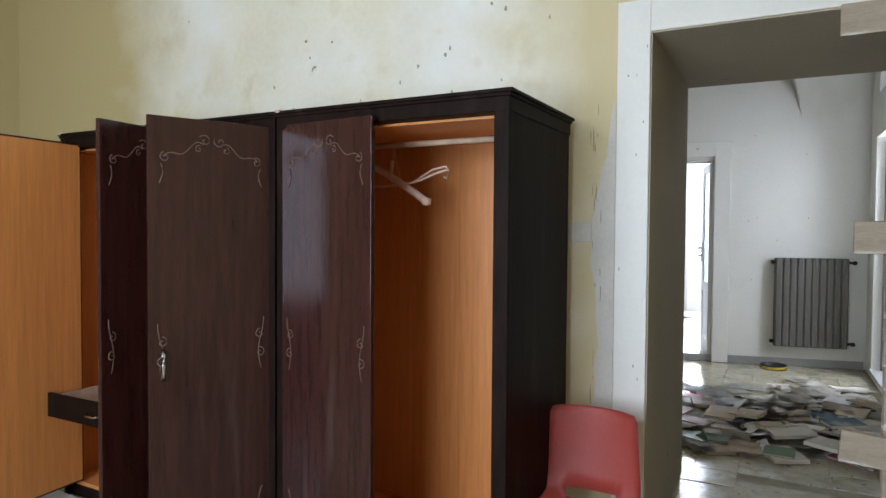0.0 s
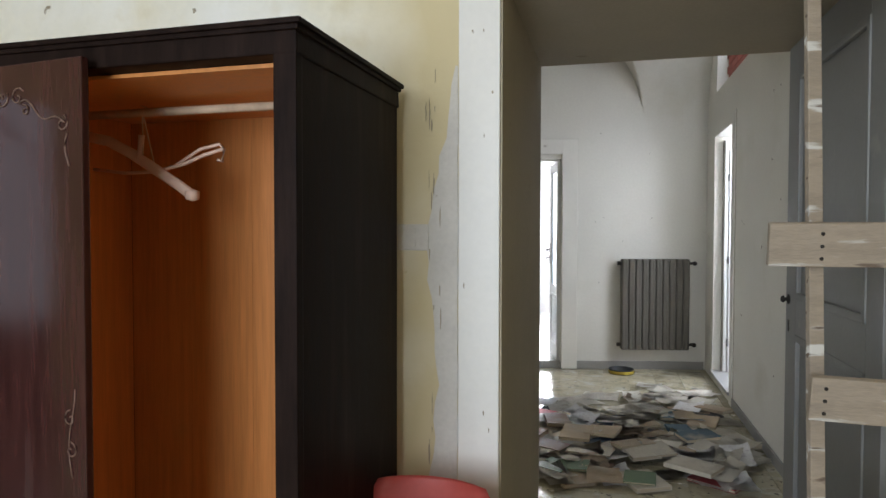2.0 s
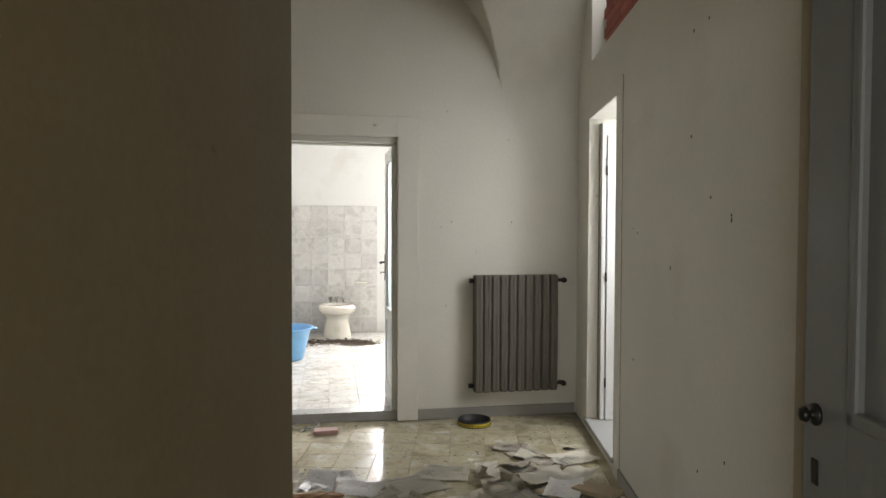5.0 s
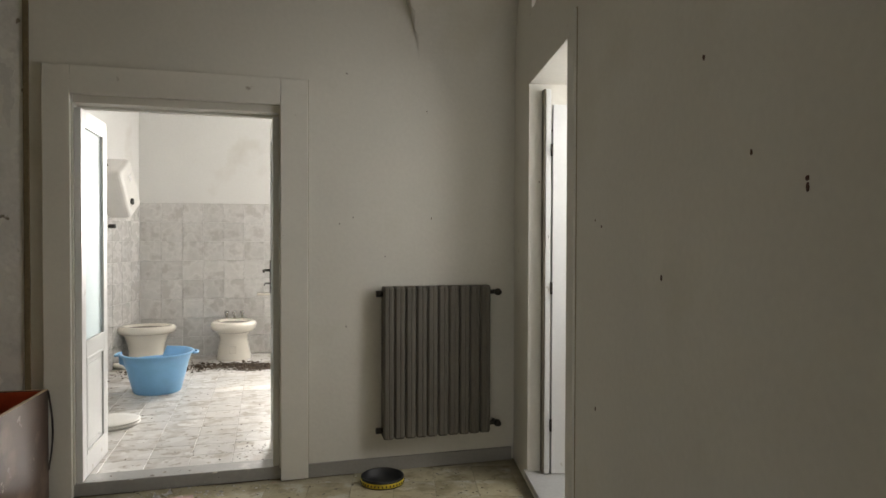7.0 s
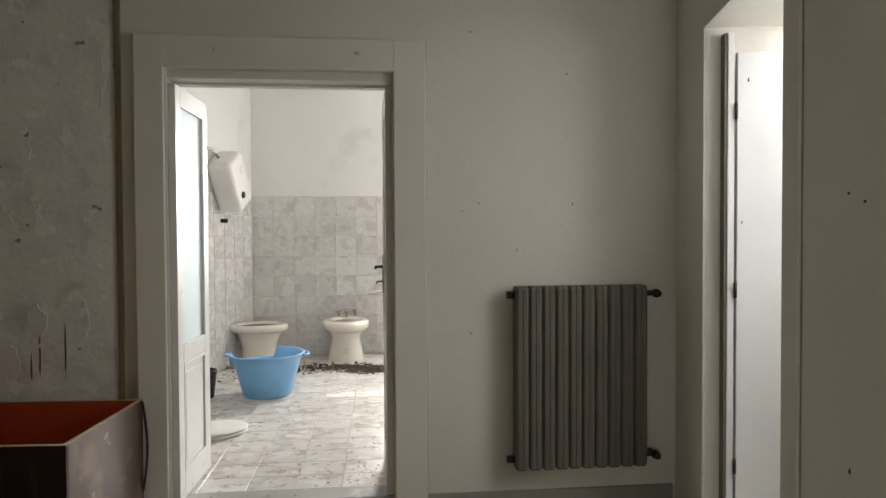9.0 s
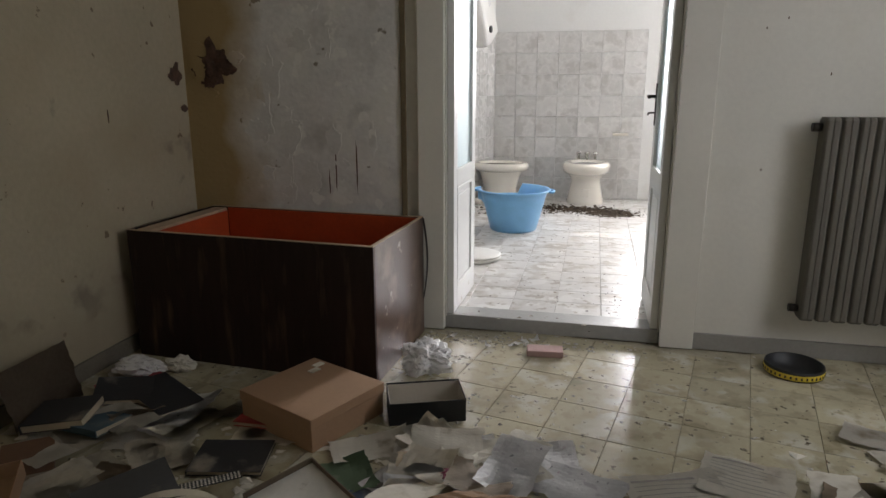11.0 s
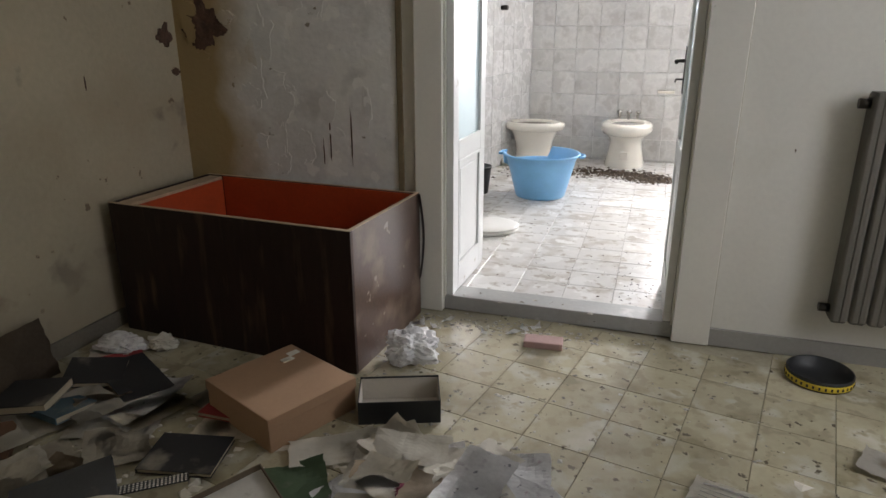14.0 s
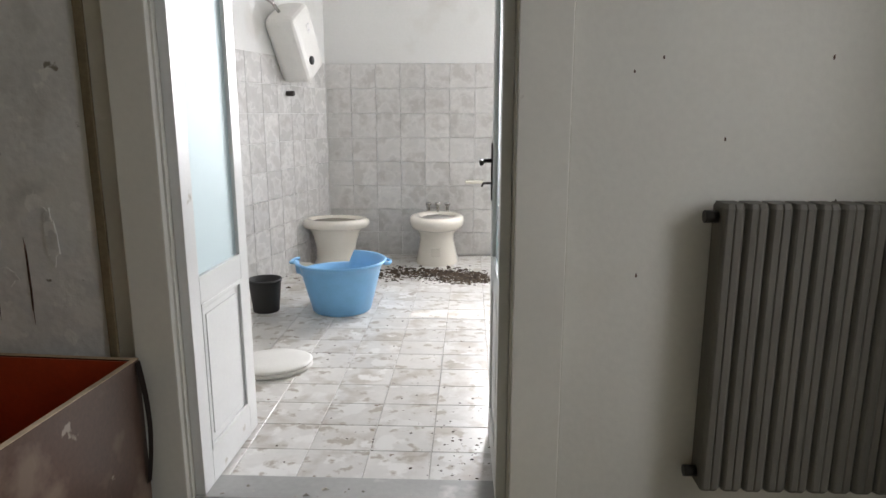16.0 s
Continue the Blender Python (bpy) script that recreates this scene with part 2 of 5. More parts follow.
PAGES = mat("yellowed_pages", (0.50, 0.43, 0.31), 0.9, vary=0.15, scale=6, fine=200, bump=0.3, stretch=(1, 1, 30))
COVERS = [mat("cover_" + nm, c, 0.6, vary=0.2, scale=7, bump=0.06, random_object=0.2, stain=((0.36, 0.32, 0.26), 5, 0.60, 0.18)) for nm, c in (
    ("black", (0.025, 0.025, 0.028)), ("navy", (0.045, 0.075, 0.13)), ("brown", (0.16, 0.085, 0.05)), ("tan", (0.40, 0.31, 0.21)),
    ("slate", (0.075, 0.078, 0.085)), ("red", (0.34, 0.04, 0.045)), ("green", (0.10, 0.16, 0.08)), ("cream", (0.58, 0.53, 0.43)), ("teal", (0.055, 0.105, 0.14)))]
DIRT = mat("dark_rotten_debris", (0.075, 0.050, 0.030), 0.95, vary=0.5, scale=20, island=0.5)
CRUMB = mat("plaster_crumbs", (0.50, 0.47, 0.41), 0.9, vary=0.2, scale=20, island=0.5)
CRAFT = mat("crumpled_brown_paper", (0.33, 0.20, 0.11), 0.8, vary=0.25, scale=10, bump=0.3)
YELLOW = mat("yellow_tape", (0.62, 0.47, 0.04), 0.5, vary=0.1)
PURPLE = mat("crimson_cloth", (0.22, 0.03, 0.07), 0.8, vary=0.3, scale=12)
HOLE = mat("crumbling_brown_masonry", (0.11, 0.062, 0.042), 0.95, vary=0.6, scale=25, bump=1.0)
FROST = glass_mat("frosted_glass", (0.60, 0.70, 0.72), 0.55)
CLEAR_BAG = glass_mat("milky_plastic_film", (0.82, 0.82, 0.83), 0.35)
CLEAR_BAG.node_tree.nodes["Principled BSDF"].inputs["Transmission Weight"].default_value = 0.4
FROST.node_tree.nodes["Principled BSDF"].inputs["Transmission Weight"].default_value = 0.5
# scuffed crate board; base lighter than DARK_BOARD to paint in its lit side
SCUFFED_LIT = mat("scuffed_brown_veneer", (0.085, 0.045, 0.030), 0.38, vary=0.4, scale=5, bump=0.08, stain=[((0.17, 0.12, 0.09), 5, 0.54, 0.12), ((0.30, 0.25, 0.21), 16, 0.66, 0.04)])
HANGER = mat("pinkish_beige_plastic", (0.62, 0.44, 0.33), 0.5, vary=0.1, scale=10, bump=0.02)
PALE_CARD = mat("dusty_pale_card", (0.66, 0.64, 0.60), 0.7, vary=0.12, scale=9, bump=0.06, stain=((0.40, 0.37, 0.33), 12, 0.62, 0.08))
GREY_CARD = mat("stained_grey_brown_board", (0.15, 0.115, 0.08), 0.85, vary=0.3, scale=6, bump=0.1)
# white post paint with the shade of the doorway's side mixed in
FRAME_SHADED = mat("greyed_frame_paint", (0.34, 0.34, 0.325), 0.5, vary=0.08, scale=3, bump=0.08, stain=((0.25, 0.22, 0.18), 9, 0.68, 0.05))

# ---- mesh helpers ----


def mesh_ob(name, bm, material, parent=None, label="", m=None):
    me = bpy.data.meshes.new(name)
    bm.normal_update()
    bm.to_mesh(me)
    bm.free()
    me.materials.append(material)
    ob = new(name, me)
    if m is not None:
        ob.matrix_basis = m
    if parent is not None:
        ob.parent = parent
    if label:
        ob["label"] = label
    return ob


def part(name, bm, material, parent, label="", m=None):
    return mesh_ob(name, bm, material, parent, label, m)


def thing(name, m, label, category, group="", kind=""):
    ob = new(name)
    ob.empty_display_size = 0.1
    ob.matrix_basis = m
    return tagged(ob, label, category, group, kind)


def box(x0, x1, y0, y1, z0, z1, bevel=0.0, bm=None, m=None, seg=2):
    own = bm is None
    bm = bm or bmesh.new()
    mm = Matrix.Translation(((x0 + x1) / 2, (y0 + y1) / 2, (z0 + z1) / 2)) @ Matrix.Diagonal((x1 - x0, y1 - y0, z1 - z0, 1))
    made = bmesh.ops.create_cube(bm, size=1, matrix=(m @ mm) if m is not None else mm)
    if bevel:
        edges = list({e for v in made["verts"] for e in v.link_edges})
        bmesh.ops.bevel(bm, geom=edges, offset=bevel, segments=seg, affect="EDGES", profile=0.6)
    return bm


def lathe(profile, steps=28, bm=None, sx=1.0, sy=1.0, caps=True):
    bm = bm or bmesh.new()
    rings = []
    for r, z in profile:
        rings.append([bm.verts.new((r * sx * math.cos(2 * math.pi * k / steps), r * sy * math.sin(2 * math.pi * k / steps), z)) for k in range(steps)])
    for a, b in zip(rings, rings[1:]):
        for k in range(steps):
            f = bm.faces.new((a[k], a[(k + 1) % steps], b[(k + 1) % steps], b[k]))
            f.smooth = True
    for ring in (rings[0], rings[-1]):
        if caps and profile[0 if ring is rings[0] else -1][0] > 0.0005:
            try:
                bm.faces.new(ring)
            except ValueError:
                pass
    bmesh.ops.recalc_face_normals(bm, faces=bm.faces)
    return bm


def tube(points, r, bm=None, steps=8):
    """A round bar along points."""
    bm = bm or bmesh.new()
    pts = [Vector(p) for p in points]
    rings = []
    for i, p in enumerate(pts):
        d = (pts[min(i + 1, len(pts) - 1)] - pts[max(i - 1, 0)]).normalized()
        q = d.to_track_quat("Z", "Y")
        rings.append([bm.verts.new(p + q @ Vector((r * math.cos(2 * math.pi * k / steps), r * math.sin(2 * math.pi * k / steps), 0))) for k in range(steps)])
    for a, b in zip(rings, rings[1:]):
        for k in range(steps):
            bm.faces.new((a[k], a[(k + 1) % steps], b[(k + 1) % steps], b[k])).smooth = True
    bm.faces.new(rings[0][::-1])
    bm.faces.new(rings[-1])
    return bm


def wall_with_holes(bm, x0, x1, z0, z1, y0, y1, holes):
    """A wall slab along x from y0 to y1 with right-angled holes (xa, xb, za, zb), sorted along x."""
    at = x0
    for xa, xb, za, zb in holes:
        box(at, xa, y0, y1, z0, z1, bm=bm)
        if za > z0:
            box(xa, xb, y0, y1, z0, za, bm=bm)
        if zb < z1:
            box(xa, xb, y0, y1, zb, z1, bm=bm)
        at = xb
    box(at, x1, y0, y1, z0, z1, bm=bm)
    return bm


def structure(name, bm, material, label, m=None):
    return tagged(mesh_ob(name, bm, material, None, label, m), category=name.split("_")[0], kind="structure")


# ---- structure: bedroom (u, v frame of WALL1) ----
structure("wall_bedroom", wall_with_holes(bmesh.new(), -4.6, 2.6, 0, 3.7, 0.0, 1.22, [(0.0, 1.19, 0.0, 2.32)]), PLASTER_YELLOW,
          "stained pale yellow plaster wall with a deep doorway", WALL1)
structure("wall_bedroom_west", box(-4.9, -4.6, -4.95, 0, 0, 3.7), PLASTER_YELLOW, "stained pale yellow plaster side wall", WALL1)
structure("wall_bedroom_east", box(2.6, 2.9, -4.95, 0, 0, 3.7), PLASTER_YELLOW, "stained pale yellow plaster side wall", WALL1)
structure("wall_bedroom_south", wall_with_holes(bmesh.new(), -4.6, 2.6, 0, 3.7, -4.95, -4.65, [(-1.9, 0.1, 0.75, 2.75)]), PLASTER_YELLOW,
          "stained yellow plaster wall with a window", WALL1)
structure("floor_bedroom", box(-4.9, 2.9, -4.95, 1.25, -0.12, -0.004), FLOOR_TILE, "dirty cream tiled bedroom floor", WALL1)
structure("ceiling_bedroom", box(-4.9, 2.9, -4.95, 0.1, 3.7, 3.85), PLASTER_WHITE, "off-white plaster bedroom ceiling", WALL1)
# white casing band round the deep doorway, and its plastered reveal
casing = bmesh.new()
box(-0.14, 0.0, -0.012, 0.0, 0, 2.46, 0.004, casing)
box(1.19, 1.33, -0.012, 0.0, 0, 2.46, 0.004, casing)
box(0.0, 1.19, -0.012, 0.0, 2.32, 2.46, 0.004, casing)
structure("trim_doorway", casing, TRIM_PAINT, "white painted band round the bedroom doorway", WALL1)
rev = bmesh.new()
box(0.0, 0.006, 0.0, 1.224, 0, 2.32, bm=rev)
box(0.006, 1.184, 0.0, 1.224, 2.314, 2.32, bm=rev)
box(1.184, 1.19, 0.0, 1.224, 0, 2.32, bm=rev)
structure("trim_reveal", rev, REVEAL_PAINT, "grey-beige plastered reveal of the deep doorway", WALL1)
win = thing("window_1", WALL1 @ pose(-0.9, -4.8, 0.75), "white wooden bedroom window with six panes", "window", kind="structure")
wf = bmesh.new()
for x in (-1.0, -0.03, 0.94):
    box(x, x + 0.06, -0.03, 0.03, 0, 2.0, 0.004, wf)
for z in (0, 0.95, 1.94):
    box(-1.0, 1.0, -0.025, 0.025, z, z + 0.06, 0.004, wf)
part("window_frame", wf, DOOR_PAINT, win)

# ---- structure: hall ----
far = wall_with_holes(bmesh.new(), -1.7, 3.2, 0, 4.2, 6.0, 6.16, [(0.09, 1.235, 0.0, 2.29)])
structure("wall_north", far, PLASTER_WHITE, "dusty white plaster wall with a doorway to the bathroom")
peel = bmesh.new()
box(-1.40, -0.14, 5.994, 6.0, 0.0, 3.2, bm=peel)
structure("trim_peeling", peel, PLASTER_PEEL, "grey peeling plaster panel on the hall wall")
structure("wall_west", box(-1.70, -1.40, 2.2, 6.0, 0, 4.2), PLASTER_LEFT, "damp ochre-stained plaster wall")
ww = bmesh.new()
box(-0.3, 0.54, 0, 0.36, 0, 4.2, bm=ww)
box(0.54, 1.41, 0, 0.36, 0, 0.10, bm=ww)
box(0.54, 1.41, 0, 0.36, 2.39, 2.83, bm=ww)
box(1.41, 2.60, 0, 0.36, 0, 2.83, bm=ww)
box(0.54, 2.60, 0, 0.36, 3.55, 4.2, bm=ww)
box(2.60, 4.3, 0, 0.36, 0, 4.2, bm=ww)
structure("wall_east", ww, PLASTER_WHITE, "dusty off-white plaster wall with two window openings", WIN_WALL)
structure("floor", box(-1.7, 3.2, 1.5, 6.16, -0.12, -0.006), GROUT, "dirty hall floor under the tiles")
tw = bmesh.new()
box(0.44, 0.54, -0.014, 0, 0.10, 2.49, 0.004, tw)
box(1.41, 1.53, -0.014, 0, 0.0, 2.49, 0.004, tw)
box(0.54, 1.41, -0.014, 0, 2.39, 2.49, 0.004, tw)
structure("trim_window", tw, PLASTER_WHITE, "plain plaster band round the tall window", WIN_WALL)
structure("window_sill", box(0.50, 1.44, -0.03, 0.36, 0.075, 0.106, 0.005), MARBLE, "pale marble step under the tall window", WIN_WALL)
# vault: a main barrel with a groined lunette over the bathroom door
vb = bmesh.new()
NX, NY = 150, 110
grid = []
for j in range(NY + 1):
    cy = math.cos(math.pi * j / NY)
    y = 4.10 - 1.90 * cy
    za = 2.64 + 1.22 * math.sqrt(max(0, 1 - cy * cy))
    row = []
    for i in range(NX + 1):
        x = -1.6 + 4.7 * i / NX
        k = (x - 0.44) / 1.64
        zb = 2.64 + 1.30 * math.sqrt(1 - k * k) if abs(k) < 1 else 0
        row.append(vb.verts.new((x, y, max(za, zb))))
    grid.append(row)
for a, b in zip(grid, grid[1:]):
    for i in range(NX):
        vb.faces.new((a[i], b[i], b[i + 1], a[i + 1])).smooth = False
structure("ceiling", vb, PLASTER_WHITE, "white plastered vault with a groined lunette")
structure("ceiling_slab", box(-1.7, 3.6, 0.9, 6.16, 4.2, 4.3), PLASTER_WHITE, "plain slab over the vault")
bb = bmesh.new()
box(1.40, 2.74, 5.982, 6.0, 0, 0.085, 0.003, bb)
structure("baseboard_north", bb, BASE_GREY, "grey stone baseboard")
structure("baseboard_west", box(-1.40, -1.385, 2.2, 6.0, 0, 0.085, 0.003), DIRT_SHADE_DARK, "dirt-blackened baseboard")
structure("baseboard_east", box(1.53, 4.0, -0.015, 0, 0, 0.075, 0.003), BASE_GREY, "grey dirty baseboard", WIN_WALL)
# bathroom door casing
dc = bmesh.new()
box(-0.05, 0.09, 5.972, 6.0, 0, 2.45, 0.004, dc)
box(1.235, 1.40, 5.972, 6.0, 0, 2.45, 0.004, dc)
box(0.09, 1.235, 5.972, 6.0, 2.29, 2.45, 0.004, dc)
structure("trim_bathroom_door", dc, TRIM_PAINT, "wide white painted door casing")
jf = bmesh.new()
box(0.09, 0.098, 6.0, 6.16, 0.07, 2.29, 0.002, jf)
box(1.227, 1.235, 6.0, 6.16, 0.07, 2.29, 0.002, jf)
box(0.098, 1.227, 6.01, 6.10, 2.245, 2.29, 0.004, jf)
box(0.098, 1.227, 6.10, 6.155, 2.23, 2.29, 0.004, jf)
structure("door_frame", jf, TRIM_PAINT, "white wooden door frame")
structure("threshold", box(0.09, 1.235, 6.012, 6.165, 0.0, 0.078, 0.006), MARBLE, "grey marble threshold step to the bathroom")
# the shadow line left of the casing, painted as a thin dark strip
structure("trim_groove", box(-0.145, -0.115, 5.985, 6.0, 0, 3.0, 0.004), SHADE_STAIN_BROWN, "dark brown vertical strip painted as the shadow beside the casing")

# ---- structure: bathroom ----
BATH_Z = 0.07
structure("floor_bathroom", box(-1.6, 2.5, 6.16, 10.2, -0.1, BATH_Z - 0.005), BATH_GROUT, "bathroom floor bed under the tiles")
structure("wall_bath_north", wall_with_holes(bmesh.new(), -0.8, 2.6, 0, 3.6, 10.2, 10.45, [(1.49, 2.37, 1.08, 2.62)]), PLASTER_BATH, "white plaster bathroom wall above the tiles")
BATH_W = Matrix(((0.9766, 0.2148, 0, -0.28), (-0.2148, 0.9766, 0, 10.2), (0, 0, 1, 0), (0, 0, 0, 1)))
structure("wall_bath_west", box(-0.25, 0.0, -4.06, 0.3, 0, 3.6), PLASTER_BATH, "white plaster bathroom side wall", BATH_W)
structure("wall_bath_east", box(2.4, 2.6, 6.16, 10.2, 0, 3.6), PLASTER_BATH,
          "white plaster bathroom side wall")
structure("ceiling_bathroom", box(-1.6, 2.5, 6.16, 10.2, 3.3, 3.45), PLASTER_BATH, "white bathroom ceiling")
# ground outside
structure("ground", box(-400, 400, -400, 400, -0.5, -0.2), BASE_GREY, "grey ground around the house")

# ---- bedroom things ----


def wardrobe_door(name, parent, u, angle, side, width, handled):
    """A door hinged at u; side -1 reaches to lower u, +1 to higher u; angle opens it towards the room."""
    turn = -angle if side > 0 else 180 + angle
    door = part(name, box(0, width, -0.011, 0.011, 0.10, 1.90, 0.003), VENEER, parent, "dark mahogany veneered door with worn gilt inlay", pose(u, 0, 0, 0, 0, turn))
    face = -0.0125 if side > 0 else 0.0125
    back = -face
    part("door_lining", box(0.008, width - 0.008, min(0, back) - 0.0005, max(0, back) + 0.0005, 0.11, 1.89), ORANGE_WOOD, door, "orange wood inner face")
    def spiral(cx, cz, r, turn_, start):
        return [(cx + r * (1 - k / 15) * math.cos(start + turn_ * k * 0.55), face, cz + r * (1 - k / 15) * math.sin(start + turn_ * k * 0.55)) for k in range(14)]

    mid = width / 2
    for zc, flip in ((1.77, 1), (0.21, -1)):
        curls = []
        for d in (-1, 1):
            curls.append([(mid + d * (0.035 + (mid - 0.09) * q), face, zc + flip * (0.028 * math.cos(math.pi * q) + 0.012 * math.sin(3 * math.pi * q))) for q in [k / 16 for k in range(17)]])
            curls.append(spiral(mid + d * 0.030, zc + flip * 0.045, 0.026, d, 0.6))
            curls.append(spiral(mid + d * 0.055, zc + flip * 0.010, 0.016, -d, 2.0))
            curls.append(spiral(mid + d * (mid - 0.065), zc - flip * 0.030, 0.022, -d, 1.2))
            curls.append([(mid + d * (mid - 0.048 - 0.008 * math.sin(k * 0.8)), face, zc - flip * (0.055 + 0.016 * k)) for k in range(6)])
        for pts in curls:
            part("inlay", tube(pts, 0.0022, None, 5), GILT, door, "worn gilt scroll inlay")
    for d in (-1, 1):
        for zz in (0.93, 1.01):
            part("inlay", tube(spiral(mid + d * (mid - 0.050), zz, 0.022, d if zz > 1 else -d, 1.6), 0.0022, None, 5), GILT, door, "worn gilt scroll inlay")
        part("inlay", tube([(mid + d * (mid - 0.045 - 0.012 * math.sin(k * 0.6)), face, 0.86 + 0.028 * k) for k in range(9)], 0.0018, None, 5), GILT, door, "worn gilt scroll inlay")
    hx = width - 0.05
    if handled:
        part("handle", tube([(hx, face * 1.2, 0.86), (hx, face * 2.6, 0.88), (hx, face * 2.8, 0.92), (hx, face * 2.6, 0.96), (hx, face * 1.2, 0.98)], 0.006), CHROME, door, "slim metal handle")
    return door


def wardrobe_unit(u0, u1, m, label, rail):
    w = thing("wardrobe", m, label, "wardrobe", "wardrobe units")
    D, H = 0.69, 1.90
    part("side_panel", box(u1 - 0.022, u1, 0.0, D, 0, H, 0.003), BLACK_WOOD, w)
    part("side_panel", box(u0, u0 + 0.022, 0.0, D, 0, H, 0.003), BLACK_WOOD, w)
    part("side_lining", box(u1 - 0.03, u1 - 0.0225, 0.02, D - 0.02, 0.09, H - 0.02), ORANGE_WOOD, w, "orange wood lining")
    part("side_lining", box(u0 + 0.0225, u0 + 0.03, 0.02, D - 0.02, 0.09, H - 0.02), ORANGE_WOOD, w, "orange wood lining")
    part("stile", box(u1 - 0.055, u1 + 0.004, -0.012, 0.02, 0, H, 0.004), BLACK_WOOD, w)
    part("stile", box(u0 - 0.004, u0 + 0.03, -0.012, 0.02, 0, H, 0.004), BLACK_WOOD, w)
    for k in range(4):
        a, b = u0 + 0.03 + (u1 - u0 - 0.06) * k / 4, u0 + 0.03 + (u1 - u0 - 0.06) * (k + 1) / 4
        part("back_panel", box(a, b - 0.001, D - 0.018, D - 0.008, 0.09, H - 0.02), ORANGE_WOOD, w, "orange wood back panel")
    part("floor_panel", box(u0 + 0.022, u1 - 0.022, 0, D - 0.02, 0.07, 0.09), ORANGE_WOOD, w)
    part("plinth", box(u0, u1, 0.01, 0.03, 0, 0.07), BLACK_WOOD, w)
    part("top_panel", box(u0 + 0.031, u1 - 0.031, 0.05, D - 0.02, H - 0.03, H - 0.02), ORANGE_WOOD, w, "orange wood top panel")
    part("worn_chip", box(u0 + 0.004, u0 + 0.03, -0.032, 0.01, H + 0.052, H + 0.064, 0.003), CHIPBOARD, w, "pale chip on the cornice corner")
    cor = bmesh.new()
    box(u0 - 0.004, u1 + 0.006, -0.014, D + 0.004, H - 0.018, H + 0.038, 0.006, cor)
    box(u0 - 0.003, u1 + 0.014, -0.022, D + 0.006, H + 0.034, H + 0.050, 0.006, cor)
    box(u0 - 0.002, u1 + 0.022, -0.030, D + 0.010, H + 0.046, H + 0.060, 0.004, cor)
    part("cornice", cor, BLACK_WOOD, w, "stepped black cornice with a worn edge")
    if rail:
        part("rail", tube([(u0 + 0.03, 0.32, 1.835), (u1 - 0.03, 0.32, 1.835)], 0.013), CHIPBOARD, w, "pale wooden hanging rail")
    return w


WARD = pose(-0.142, 0.458, 0, 0, 0, -13)
unit_a = wardrobe_unit(-1.065, 0.0, WARD, "dark mahogany wardrobe standing open with orange wood interior", True)
wardrobe_door("door", unit_a, -1.04, 6, 1, 0.50, False)
unit_b = wardrobe_unit(-2.60, -1.085, WARD, "dark mahogany wardrobe with three doors hanging open", True)
wardrobe_door("door", unit_b, -1.12, 66, -1, 0.50, True)
wardrobe_door("door", unit_b, -1.62, 95, -1, 0.49, False)
wardrobe_door("door", unit_b, -2.46, 84, 1, 0.50, False)
part("partition", box(-1.63, -1.61, 0.02, 0.66, 0.09, 1.87), ORANGE_WOOD, unit_b)
drawer = part("drawer", box(-2.44, -1.66, -0.20, -0.18, 0.50, 0.62, 0.004), BLACK_WOOD, unit_b, "black drawer front pulled half open")
dd = bmesh.new()
box(-2.43, -1.67, -0.18, 0.40, 0.50, 0.51, bm=dd)
box(-2.43, -2.41, -0.18, 0.40, 0.51, 0.60, bm=dd)
box(-1.69, -1.67, -0.18, 0.40, 0.51, 0.60, bm=dd)
part("drawer_box", dd, CHIPBOARD, drawer)
part("handle", tube([(-2.10, -0.205, 0.56), (-2.08, -0.225, 0.555), (-2.02, -0.225, 0.555), (-2.0, -0.205, 0.56)], 0.005), CHROME, drawer)


def hanger(label, bar_pts, r, squash, hook_pts):
    h = thing("clothes_hanger", WARD @ pose(-0.69, 0.32, 1.70), label, "hanger", "hangers on the rail")
    bm = tube(bar_pts, r, None, 10)
    for v in bm.verts:
        v.co.y *= squash
    part("shoulder_bar", bm, HANGER, h)
    part("hook", tube(hook_pts, 0.0022, None, 6), CHIPBOARD, h, "thin wire hook")
    return h


hook_top = [(0.0, 0, 0.14), (0.006, 0.012, 0.153), (0.004, -0.012, 0.155)]
wide = hanger("broad beige plastic hanger tilted on the wardrobe rail", [(-0.20, -0.02, 0.070), (-0.12, -0.01, 0.052), (-0.04, 0, 0.012), (0.04, 0, -0.035), (0.12, 0.01, -0.085), (0.165, 0.012, -0.115)], 0.017, 0.5,
              [(0.0, 0, 0.0), (0.0, 0, 0.10)] + hook_top)
part("neck", tube([(-0.012, 0, -0.01), (-0.008, 0, 0.03), (-0.004, 0, 0.068)], 0.009), HANGER, wide)
part("bar_end", lathe([(0.0, -0.02), (0.020, -0.014), (0.022, 0.010), (0.0, 0.018)], 14), HANGER, wide, "", pose(0.165, 0.012, -0.115))
thin = hanger("thin beige wire hanger crossing another on the rail", [(-0.20, 0.02, -0.030), (-0.08, 0.02, -0.045), (0.03, 0.02, -0.042), (0.13, 0.02, -0.022), (0.20, 0.02, 0.003), (0.268, 0.02, 0.020)], 0.0055, 1.0,
              [(0.03, 0.02, -0.04), (0.012, 0.01, 0.06)] + hook_top)
part("end_loop", tube([(0.10, 0.02, -0.026), (0.19, 0.02, 0.022), (0.255, 0.02, 0.034), (0.270, 0.02, 0.018), (0.262, 0.02, -0.018), (0.248, 0.02, -0.012)], 0.005), HANGER, thin)

